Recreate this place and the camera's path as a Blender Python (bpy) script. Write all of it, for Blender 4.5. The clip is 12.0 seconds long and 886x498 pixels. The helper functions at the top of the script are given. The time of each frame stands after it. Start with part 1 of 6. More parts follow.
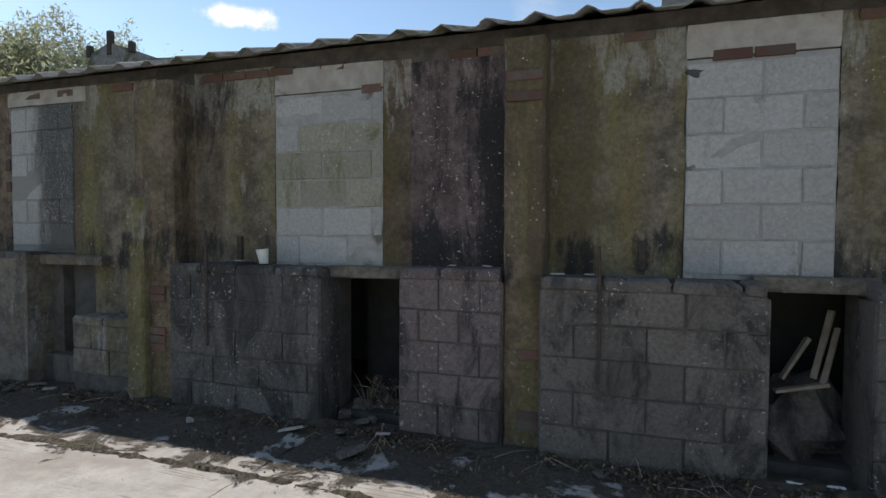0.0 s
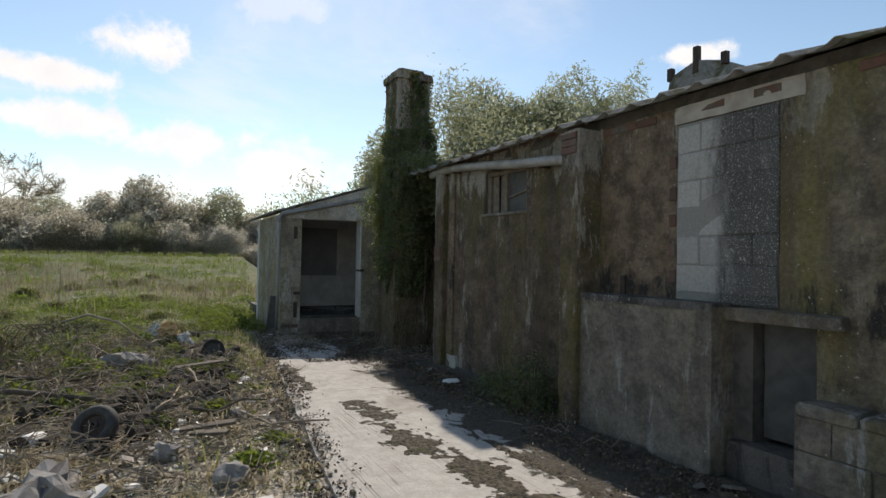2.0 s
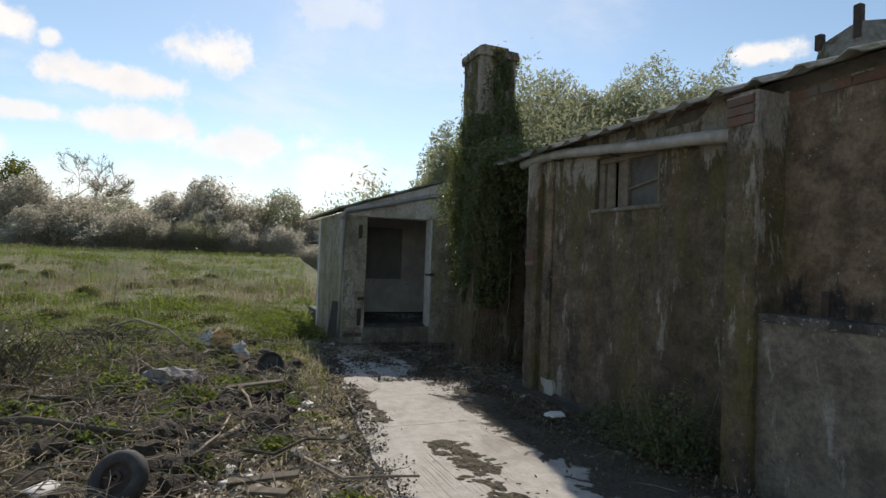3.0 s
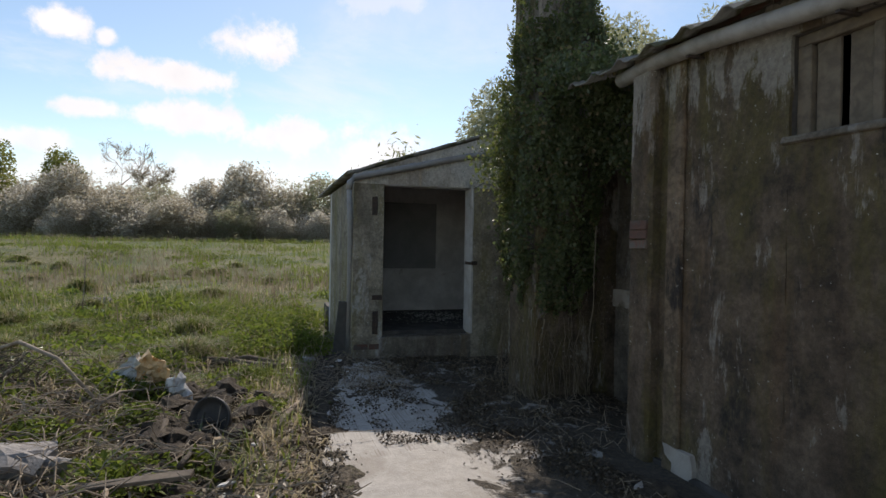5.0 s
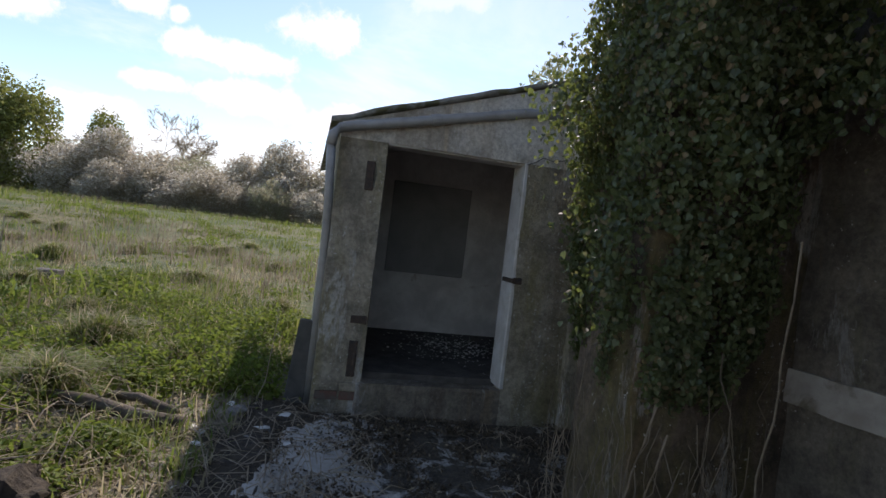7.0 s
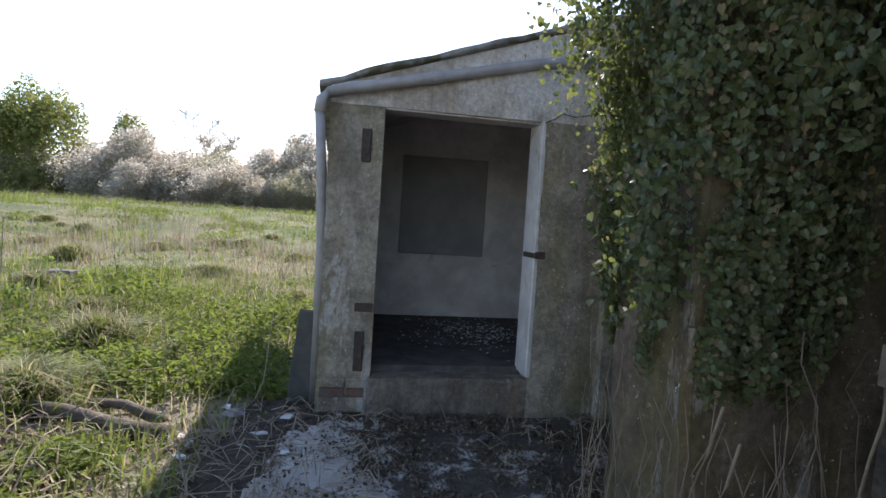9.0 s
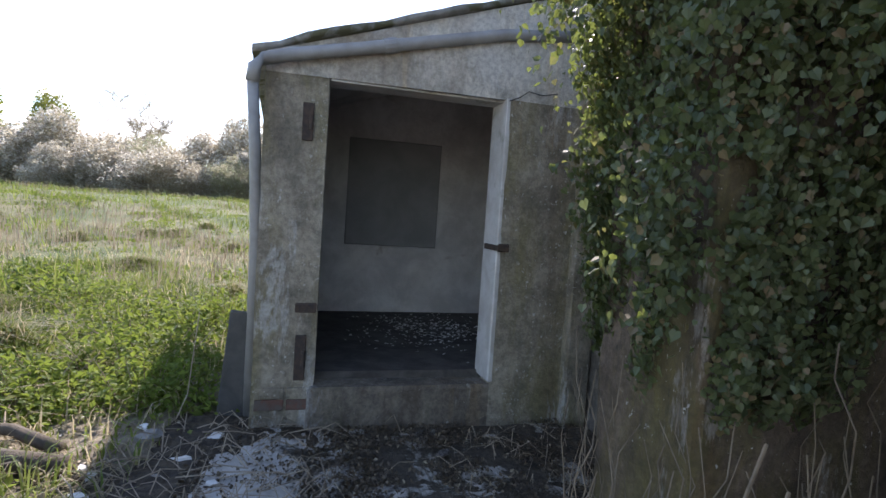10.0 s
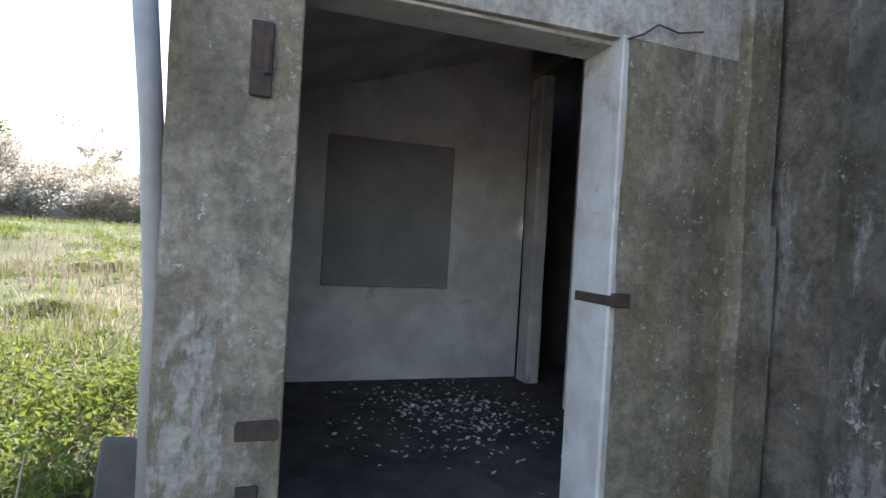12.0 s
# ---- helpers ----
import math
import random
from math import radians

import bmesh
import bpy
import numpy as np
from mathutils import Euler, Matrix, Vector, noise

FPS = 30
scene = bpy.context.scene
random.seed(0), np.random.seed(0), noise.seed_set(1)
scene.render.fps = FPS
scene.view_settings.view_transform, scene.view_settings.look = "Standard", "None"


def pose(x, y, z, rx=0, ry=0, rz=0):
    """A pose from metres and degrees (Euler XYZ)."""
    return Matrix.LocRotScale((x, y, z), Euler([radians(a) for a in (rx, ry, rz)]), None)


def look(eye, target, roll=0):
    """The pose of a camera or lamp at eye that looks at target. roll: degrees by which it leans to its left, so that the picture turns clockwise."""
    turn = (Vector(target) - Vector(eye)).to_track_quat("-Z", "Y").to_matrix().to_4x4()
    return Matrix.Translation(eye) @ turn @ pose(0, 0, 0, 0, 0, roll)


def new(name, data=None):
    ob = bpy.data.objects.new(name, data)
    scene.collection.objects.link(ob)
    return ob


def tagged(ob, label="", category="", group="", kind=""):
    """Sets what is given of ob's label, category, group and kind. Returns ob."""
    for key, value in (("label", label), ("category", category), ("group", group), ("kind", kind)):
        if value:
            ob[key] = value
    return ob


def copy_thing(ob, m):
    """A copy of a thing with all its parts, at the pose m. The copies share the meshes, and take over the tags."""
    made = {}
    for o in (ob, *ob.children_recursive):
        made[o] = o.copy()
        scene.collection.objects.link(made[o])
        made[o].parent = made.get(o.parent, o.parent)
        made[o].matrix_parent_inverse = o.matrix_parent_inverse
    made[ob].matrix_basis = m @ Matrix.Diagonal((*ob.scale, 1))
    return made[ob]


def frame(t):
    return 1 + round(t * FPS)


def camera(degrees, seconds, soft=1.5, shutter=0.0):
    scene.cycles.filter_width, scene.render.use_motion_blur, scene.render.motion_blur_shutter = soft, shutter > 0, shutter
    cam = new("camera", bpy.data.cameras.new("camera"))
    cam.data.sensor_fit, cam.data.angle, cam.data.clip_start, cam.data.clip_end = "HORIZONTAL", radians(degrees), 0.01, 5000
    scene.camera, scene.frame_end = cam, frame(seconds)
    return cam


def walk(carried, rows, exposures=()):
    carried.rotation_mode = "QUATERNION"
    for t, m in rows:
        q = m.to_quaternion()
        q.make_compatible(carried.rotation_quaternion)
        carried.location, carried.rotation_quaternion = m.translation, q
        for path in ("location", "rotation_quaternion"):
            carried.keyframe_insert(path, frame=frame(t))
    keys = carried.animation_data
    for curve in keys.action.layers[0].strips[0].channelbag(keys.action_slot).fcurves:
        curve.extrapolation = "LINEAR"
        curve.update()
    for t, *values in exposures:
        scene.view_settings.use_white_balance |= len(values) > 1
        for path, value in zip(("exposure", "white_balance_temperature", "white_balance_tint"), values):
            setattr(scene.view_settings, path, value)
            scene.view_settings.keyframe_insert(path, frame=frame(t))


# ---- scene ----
cam = camera(76.0, 12.0)
ROWS = [
    (0, 0.000, 0.000, 1.481, 19.07, -2.16, -0.27),
    (0.2, -0.264, 0.075, 1.503, 27.78, -0.66, -0.94),
    (0.5, -0.679, 0.071, 1.481, 42.06, 1.04, -1.46),
    (1, -1.333, -0.003, 1.527, 51.84, 2.24, -1.08),
    (1.5, -2.047, 0.091, 1.509, 56.77, 0.27, -1.39),
    (2, -2.724, 0.154, 1.504, 62.60, 1.16, -1.12),
    (2.5, -3.383, 0.257, 1.515, 61.33, 3.05, -0.58),
    (3, -4.068, 0.267, 1.500, 67.80, 1.36, -2.03),
    (3.5, -4.751, 0.361, 1.574, 69.01, 2.21, -0.79),
    (3.7, -5.025, 0.415, 1.540, 68.39, 2.48, -0.35),
    (5.3, -7.107, 1.474, 1.501, 73.34, -0.66, -0.53),
    (5.5, -7.384, 1.528, 1.532, 73.04, -0.18, 0.96),
    (6, -8.018, 1.847, 1.510, 67.23, 0.55, -2.69),
    (6.5, -8.634, 2.031, 1.503, 79.08, 2.49, -6.30),
    (7, -9.308, 2.266, 1.524, 76.46, -0.69, -6.81),
    (7.2, -9.531, 2.273, 1.515, 74.12, -1.28, -6.69),
    (8.8, -9.848, 2.529, 1.481, 79.78, -3.75, -3.65),
    (9, -9.809, 2.522, 1.472, 79.22, -2.70, -3.67),
    (9.5, -9.893, 2.537, 1.480, 76.19, -1.52, -3.57),
    (10, -10.274, 2.555, 1.464, 73.69, -3.42, -3.87),
    (10.5, -10.643, 2.528, 1.451, 74.73, -2.99, -3.55),
    (11, -11.086, 2.452, 1.397, 69.72, -3.96, -2.33),
    (11.5, -11.598, 2.539, 1.416, 68.68, -3.91, -2.04),
    (12, -12.119, 2.685, 1.438, 70.32, -0.38, -3.34),
]

walk(cam, [(t, pose(x, y, z, 90 + pitch, roll, yaw)) for t, x, y, z, yaw, pitch, roll in ROWS],
     exposures=[(0.0, 0.36, 6650, 13), (0.6, 0.4, 6900, 12), (1.5, 0.24, 6950, 12), (3.5, 0.1, 6900, 12), (5.5, 0.2, 6850, 17), (6.5, 0.32, 6700, 19), (7.2, 0.5, 6600, 21), (8.8, 1.32, 6450, 22), (10.0, 1.55, 6400, 22), (11.0, 1.66, 6450, 22), (12.0, 2.2, 6500, 22)])

# ---- light: sun and sky ----
SUN = Vector((-1.07, 0.28, 1.0)).normalized()
lamp = bpy.data.lights.new("sun", "SUN")
lamp.energy, lamp.angle, lamp.color = 3.9, radians(0.6), (1.0, 0.95, 0.87)
sun = new("sun", lamp)
sun.matrix_world = look((0, 0, 30), Vector((0, 0, 30)) - SUN)

world = bpy.data.worlds.new("sky")
scene.world = world
world.use_nodes = True


class G:
    """A short hand for node graphs."""

    def __init__(self, tree):
        self.t = tree
        tree.nodes.clear()

    def n(self, kind, _out=0, **ins):
        nd = self.t.nodes.new(kind)
        if "p_operation" in ins:
            nd.operation = ins["p_operation"]
        if "p_use_clamp" in ins:
            nd.use_clamp = ins["p_use_clamp"]
        if "p_interpolation_type" in ins:
            nd.interpolation_type = ins["p_interpolation_type"]
        if "p_data_type" in ins:
            nd.data_type, nd.blend_type = ins["p_data_type"], ins["p_blend_type"]
        for k, v in ins.items():
            if not k.startswith("p_"):
                key = int(k[1:]) if k[0] == "i" and k[1:].isdigit() else k.replace("_", " ")
                self.put(nd.inputs[key], v)
        return nd

    def put(self, sock, v):
        if isinstance(v, bpy.types.NodeSocket):
            self.t.links.new(v, sock)
        elif isinstance(v, bpy.types.Node):
            self.t.links.new(v.outputs[0], sock)
        else:
            sock.default_value = v

    def math(self, op, a, b=0.0, clamp=False):
        return self.n("ShaderNodeMath", p_operation=op, p_use_clamp=clamp, i0=a, i1=b).outputs[0]

    def step(self, v, lo, hi, to0=0.0, to1=1.0):
        nd = self.n("ShaderNodeMapRange", p_interpolation_type="SMOOTHSTEP")
        for i, q in enumerate((v, lo, hi, to0, to1)):
            self.put(nd.inputs[i], q)
        return nd.outputs[0]

    def noise(self, vec, scale, detail=4.0, rough=0.55, distort=0.0):
        return self.n("ShaderNodeTexNoise", Vector=vec, Scale=scale, Detail=detail, Roughness=rough, Distortion=distort).outputs[0]

    def mix(self, fac, a, b, blend="MIX"):
        nd = self.n("ShaderNodeMix", p_data_type="RGBA", p_blend_type=blend)
        self.put(nd.inputs[0], fac)
        self.put(nd.inputs[6], a if not isinstance(a, tuple) else (*a, 1.0)[:4])
        self.put(nd.inputs[7], b if not isinstance(b, tuple) else (*b, 1.0)[:4])
        return nd.outputs[2]

    def scaled(self, vec, s):
        return self.n("ShaderNodeVectorMath", p_operation="MULTIPLY", i0=vec, i1=s).outputs[0]

    def dot(self, vec, v):
        return self.n("ShaderNodeVectorMath", p_operation="DOT_PRODUCT", i0=vec, i1=v).outputs["Value"]


g = G(world.node_tree)
sky = g.n("ShaderNodeTexSky")
sky.sky_type, sky.sun_disc, sky.sun_elevation, sky.sun_rotation = "NISHITA", False, math.asin(SUN.z), math.atan2(SUN.x, SUN.y)
sky.air_density, sky.dust_density, sky.ozone_density = 1.0, 0.2, 0.8
way = g.n("ShaderNodeTexCoord").outputs["Generated"]
warp = g.noise(way, 16.0, 7.0, 0.62)
cover = None
# cloud puffs: yaw, height over the horizon, half width, half height (degrees), density
for yaw, up, aw, ah, dens in ((90.8, 18.2, 3.6, 2.2, 1.0), (98.5, 14.7, 6.0, 1.4, 1.0), (106.5, 17.2, 2.2, 1.5, 1.0), (103.4, 17.0, 0.8, 0.7, 0.9), (104.4, 11.0, 3.0, 0.9, 0.9),
                              (95.5, 11.3, 6.0, 1.5, 0.95), (86.5, 10.4, 7.0, 1.9, 0.9), (79, 8.6, 8.0, 2.6, 0.85), (116, 14.5, 4.5, 1.6, 0.9), (109, 8.0, 4.0, 1.2, 0.8),
                              (39, 18.9, 3.2, 1.1, 1.0), (96, 5.4, 20, 2.4, 0.7), (80, 23.5, 5, 2, 0.45)):
    a, e = radians(yaw), radians(up)
    mid = Vector((-math.sin(a) * math.cos(e), math.cos(a) * math.cos(e), math.sin(e)))
    side = Vector((math.cos(a), math.sin(a), 0))
    top = side.cross(mid) * (1 if side.cross(mid).z > 0 else -1)
    u = g.math("MULTIPLY", g.dot(way, tuple(side)), 1 / math.sin(radians(aw)))
    v = g.math("MULTIPLY", g.math("SUBTRACT", g.dot(way, tuple(top)), 0.0), 1 / math.sin(radians(ah)))
    d2 = g.math("SQRT", g.math("ADD", g.math("MULTIPLY", u, u), g.math("MULTIPLY", v, v)))
    d2 = g.math("ADD", d2, g.math("MULTIPLY", g.math("SUBTRACT", 0.5, warp), 2.6))
    m = g.math("MULTIPLY", g.step(d2, 1.15, 0.45), g.math("MULTIPLY", g.step(g.dot(way, tuple(mid)), 0.5, 0.6), dens))
    cover = m if cover is None else g.math("MAXIMUM", cover, m)
flat = g.n("ShaderNodeSeparateXYZ", Vector=way)
high = g.math("ADD", g.math("MAXIMUM", flat.outputs[2], 0.0), 0.12)
plane = g.n("ShaderNodeCombineXYZ", X=g.math("DIVIDE", flat.outputs[0], high), Y=g.math("DIVIDE", flat.outputs[1], high))
wisps = g.math("MULTIPLY", g.step(g.noise(plane.outputs[0], 0.9, 7.0, 0.62, 0.4), 0.5, 0.74), 0.45)
cover = g.math("MAXIMUM", cover, wisps)
cloud = g.mix(g.noise(way, 14.0, 4.0), (5.8, 6.0, 6.4), (8.0, 8.0, 8.0))
clear = g.mix(1.0, sky.outputs[0], (0.955, 1.015, 1.0), "MULTIPLY")
skycol = g.mix(cover, clear, cloud)
back = g.n("ShaderNodeBackground", Color=skycol, Strength=0.13)
g.n("ShaderNodeOutputWorld", Surface=back.outputs[0])


# ---- materials ----
def material(name, build):
    m = bpy.data.materials.new(name)
    m.use_nodes = True
    gr = G(m.node_tree)
    col, rough, height, extra = build(gr)
    bsdf = gr.n("ShaderNodeBsdfPrincipled")
    gr.put(bsdf.inputs["Base Color"], col if not isinstance(col, tuple) else (*col, 1.0)[:4])
    gr.put(bsdf.inputs["Roughness"], rough)
    for k, v in extra.items():
        gr.put(bsdf.inputs[k], v)
    if height is not None:
        h, dist = height
        gr.put(bsdf.inputs["Normal"], gr.n("ShaderNodeBump", Strength=0.9, Distance=dist, Height=h).outputs[0])
    gr.n("ShaderNodeOutputMaterial", Surface=bsdf.outputs[0])
    return m


def position(gr):
    return gr.n("ShaderNodeNewGeometry").outputs["Position"]


def local(gr):
    return gr.n("ShaderNodeTexCoord").outputs["Object"]


def old_render(base, algae, pale, algae_amount, grime, flecks, pale_amount=0.62, low=0.5, high=1.5, band=0.13):
    """Weathered cement render: olive algae in runs, black grime, flaked spots of old lime paint."""
    def build(gr):
        p = position(gr)
        run = gr.scaled(p, (1.0, 1.0, 0.28))
        grain = gr.noise(p, 26.0, 8.0, 0.75)
        c = gr.mix(gr.step(gr.noise(p, 4.0, 9.0, 0.7), 0.34, 0.64), tuple(q * low for q in base), tuple(q * high for q in base))
        c = gr.mix(gr.math("MULTIPLY", gr.step(gr.noise(run, 2.1, 10.0, 0.72, 0.25), algae_amount, algae_amount + 0.2), 0.85), c, algae)
        c = gr.mix(gr.math("MULTIPLY", gr.step(gr.math("ADD", gr.noise(run, 3.6, 10.0, 0.75, 0.25), gr.step(gr.n("ShaderNodeSeparateXYZ", Vector=p).outputs[2], 2.25, 2.6, 0.0, 0.11)), pale_amount - 0.04, pale_amount + 0.02), 0.85), c, pale)
        # broad upright runs where water has come down for years: rust, ochre and damp dark
        tall = gr.scaled(p, (1.0, 1.0, 0.12))
        c = gr.mix(gr.step(gr.noise(tall, 1.7, 5.0, 0.6, 0.3), 0.52, 0.64, 0.0, 0.55), c, tuple(q * w for q, w in zip(base, (0.5, 0.42, 0.36))))
        c = gr.mix(gr.step(gr.noise(tall, 2.9, 6.0, 0.65, 0.3), 0.58, 0.68, 0.0, 0.45), c, tuple(q * w for q, w in zip(base, (1.25, 1.0, 0.68))))
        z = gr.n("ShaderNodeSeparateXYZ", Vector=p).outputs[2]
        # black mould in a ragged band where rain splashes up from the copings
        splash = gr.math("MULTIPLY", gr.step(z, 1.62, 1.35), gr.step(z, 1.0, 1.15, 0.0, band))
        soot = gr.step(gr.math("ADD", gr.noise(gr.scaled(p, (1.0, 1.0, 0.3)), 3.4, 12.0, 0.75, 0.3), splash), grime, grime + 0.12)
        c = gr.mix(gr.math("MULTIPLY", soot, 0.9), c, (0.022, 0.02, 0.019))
        c = gr.mix(gr.step(grain, 0.35, 0.65, 0.0, 0.75), c, gr.mix(0.5, c, (0.0, 0.0, 0.0)))
        fine = gr.noise(p, 34.0, 4.0, 0.65)
        spots = gr.math("MULTIPLY", gr.step(fine, flecks - 0.05, flecks - 0.02), gr.math("MAXIMUM", gr.step(gr.noise(p, 2.2, 6.0, 0.65), 0.47, 0.58), gr.math("MULTIPLY", soot, 0.45)))
        c = gr.mix(spots, c, (0.5, 0.47, 0.42))
        h = gr.math("ADD", gr.math("ADD", grain, gr.noise(p, 7.0, 8.0, 0.7)), gr.math("MULTIPLY", spots, 0.3))
        return c, 0.93, (h, 0.02), {}
    return build


def block_face(c0, c1, dirt, amount, stain=None):
    def build(gr):
        p = position(gr)
        rnd = gr.n("ShaderNodeObjectInfo").outputs["Random"]
        grain = gr.noise(p, 40.0, 8.0, 0.78)
        c = gr.mix(gr.step(grain, 0.36, 0.64), c0, c1)
        c = gr.mix(gr.math("MULTIPLY", rnd, 0.45), c, tuple(q * 0.6 for q in c0))
        c = gr.mix(gr.math("MULTIPLY", gr.step(gr.noise(gr.scaled(p, (1, 1, 0.5)), 3.0, 10.0, 0.72, 0.7), amount, amount + 0.17), 0.9), c, dirt)
        if stain:
            # a broad sooty run down part of the panel
            x = gr.n("ShaderNodeSeparateXYZ", Vector=p).outputs[0]
            run = gr.math("ADD", gr.math("MULTIPLY", gr.noise(gr.scaled(p, (1, 1, 0.3)), 5.0, 10.0, 0.75), 0.7), gr.step(x, stain[0], stain[1], 0.0, 0.34))
            soot = gr.step(run, 0.44, 0.66)
            c = gr.mix(gr.math("MULTIPLY", soot, 0.9), c, (0.06, 0.056, 0.05))
            c = gr.mix(gr.math("MULTIPLY", soot, gr.step(gr.noise(p, 85.0, 4.0, 0.7), 0.57, 0.62, 0.0, 0.7)), c, (0.5, 0.48, 0.45))
        sp = gr.step(gr.noise(p, 36.0, 4.0, 0.65), 0.62, 0.65)
        c = gr.mix(gr.math("MULTIPLY", sp, gr.step(gr.noise(p, 2.0, 4.0), 0.45, 0.6, 0.0, 0.8)), c, (0.5, 0.48, 0.45))
        return c, 0.95, (gr.math("ADD", grain, gr.noise(p, 9.0, 8.0, 0.7)), 0.016), {}
    return build


def mottled(c0, c1, scale, rough=0.9, bump=0.004, fine=None, c2=None, amount=0.6, world_space=True, extra=None, rand=0.0):
    def build(gr):
        p = position(gr) if world_space else local(gr)
        c = gr.mix(gr.step(gr.noise(p, scale, 7.0, 0.62, 0.3), 0.32, 0.68), c0, c1)
        if c2:
            c = gr.mix(gr.step(gr.noise(p, scale * 0.37, 5.0, 0.6, 0.5), amount, amount + 0.12), c, c2)
        if rand:
            c = gr.mix(gr.math("MULTIPLY", gr.n("ShaderNodeObjectInfo").outputs["Random"], rand), c, tuple(q * 0.35 for q in c0))
        return c, rough, (gr.noise(p, fine or scale * 6, 5.0, 0.65), bump), extra or {}
    return build


def leafy(c0, c1, c2, light=0.25):
    def build(gr):
        r = gr.n("ShaderNodeNewGeometry").outputs["Random Per Island"]
        c = gr.mix(gr.step(r, 0.0, 0.75), c0, c1)
        c = gr.mix(gr.step(r, 0.88, 0.95), c, c2)
        return c, 0.5, None, {"Transmission Weight": 0.0, "Subsurface Weight": 0.0, "Specular IOR Level": 0.35}
    return build


def thin_leaf(name, c0, c1, c2, glow, rough=0.55, spec=0.3, through_light=0.38, patch=False):
    """A leaf that lets some light through from behind."""
    m = bpy.data.materials.new(name)
    m.use_nodes = True
    gr = G(m.node_tree)
    r = gr.n("ShaderNodeNewGeometry").outputs["Random Per Island"]
    c = gr.mix(gr.step(r, 0.0, 0.8), c0, c1)
    c = gr.mix(gr.step(r, 0.86, 0.93), c, c2)
    if patch:
        # darker and more worn patches of growth
        p = position(gr)
        c = gr.mix(gr.step(gr.noise(p, 0.55, 7.0, 0.68, 0.4), 0.48, 0.6, 0.0, 0.7), c, tuple(q * 0.38 for q in c0))
        c = gr.mix(gr.step(gr.noise(p, 1.7, 5.0, 0.6), 0.55, 0.66, 0.0, 0.5), c, c2)
    b = gr.n("ShaderNodeBsdfPrincipled", Roughness=rough)
    gr.put(b.inputs["Base Color"], c)
    b.inputs["Specular IOR Level"].default_value = spec
    t = gr.n("ShaderNodeBsdfTranslucent", Color=gr.mix(0.5, c, glow))
    mx = gr.n("ShaderNodeMixShader", i0=through_light, i1=b.outputs[0], i2=t.outputs[0])
    gr.n("ShaderNodeOutputMaterial", Surface=mx.outputs[0])
    return m


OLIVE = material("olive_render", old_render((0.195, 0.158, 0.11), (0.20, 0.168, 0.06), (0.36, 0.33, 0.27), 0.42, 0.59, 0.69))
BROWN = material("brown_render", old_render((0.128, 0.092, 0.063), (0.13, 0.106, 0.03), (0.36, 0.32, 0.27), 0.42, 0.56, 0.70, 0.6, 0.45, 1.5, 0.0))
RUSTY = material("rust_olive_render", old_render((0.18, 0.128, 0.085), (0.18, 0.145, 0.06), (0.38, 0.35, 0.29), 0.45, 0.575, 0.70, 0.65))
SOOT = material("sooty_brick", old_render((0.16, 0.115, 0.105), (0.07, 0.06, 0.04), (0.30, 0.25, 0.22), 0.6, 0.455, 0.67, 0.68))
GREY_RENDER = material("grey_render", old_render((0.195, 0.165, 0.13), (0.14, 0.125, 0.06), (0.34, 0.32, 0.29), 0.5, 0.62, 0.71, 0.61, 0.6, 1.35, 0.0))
PLINTH = material("plinth_block", block_face((0.125, 0.106, 0.09), (0.205, 0.173, 0.148), (0.028, 0.025, 0.023), 0.47))
PLINTH_WARM = material("plinth_block_warm", block_face((0.14, 0.105, 0.097), (0.22, 0.17, 0.157), (0.028, 0.023, 0.022), 0.46))
LIGHT_BLOCK = material("light_block", block_face((0.37, 0.35, 0.32), (0.50, 0.475, 0.445), (0.16, 0.145, 0.11), 0.555))
SPECK_BLOCK = material("sooty_block", block_face((0.085, 0.077, 0.07), (0.175, 0.158, 0.142), (0.03, 0.028, 0.025), 0.43))
STAINED_BLOCK = material("stained_light_block", block_face((0.37, 0.35, 0.32), (0.50, 0.475, 0.445), (0.16, 0.145, 0.11), 0.57, (-5.95, -5.3)))
MOSS_BLOCK = material("mossy_block", block_face((0.27, 0.25, 0.18), (0.38, 0.35, 0.27), (0.13, 0.12, 0.05), 0.5))
MORTAR = material("mortar", mottled((0.065, 0.056, 0.048), (0.12, 0.105, 0.09), 9.0, bump=0.01))
STAIN_MORTAR = material("sooty_mortar", block_face((0.30, 0.28, 0.25), (0.38, 0.36, 0.33), (0.12, 0.11, 0.08), 0.56, (-5.95, -5.3)))
PALE_MORTAR = material("pale_mortar", mottled((0.26, 0.245, 0.22), (0.36, 0.34, 0.31), 9.0, bump=0.01, c2=(0.12, 0.11, 0.08), amount=0.58))
BRICK = material("red_brick", mottled((0.18, 0.085, 0.06), (0.12, 0.075, 0.058), 16.0, rand=0.7, bump=0.006, c2=(0.13, 0.115, 0.095), amount=0.47))
PALE_CEMENT = material("pale_cement", mottled((0.30, 0.26, 0.22), (0.42, 0.38, 0.33), 6.0, c2=(0.13, 0.11, 0.07), amount=0.58, bump=0.006))
ASBESTOS = material("fibre_cement_sheet", mottled((0.15, 0.142, 0.125), (0.25, 0.24, 0.22), 9.0, c2=(0.085, 0.08, 0.04), amount=0.47, bump=0.008))
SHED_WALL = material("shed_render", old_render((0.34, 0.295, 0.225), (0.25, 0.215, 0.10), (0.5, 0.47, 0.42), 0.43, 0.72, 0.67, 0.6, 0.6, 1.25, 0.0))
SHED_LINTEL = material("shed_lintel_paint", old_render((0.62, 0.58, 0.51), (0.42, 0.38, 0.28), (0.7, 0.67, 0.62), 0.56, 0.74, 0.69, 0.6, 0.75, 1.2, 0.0))
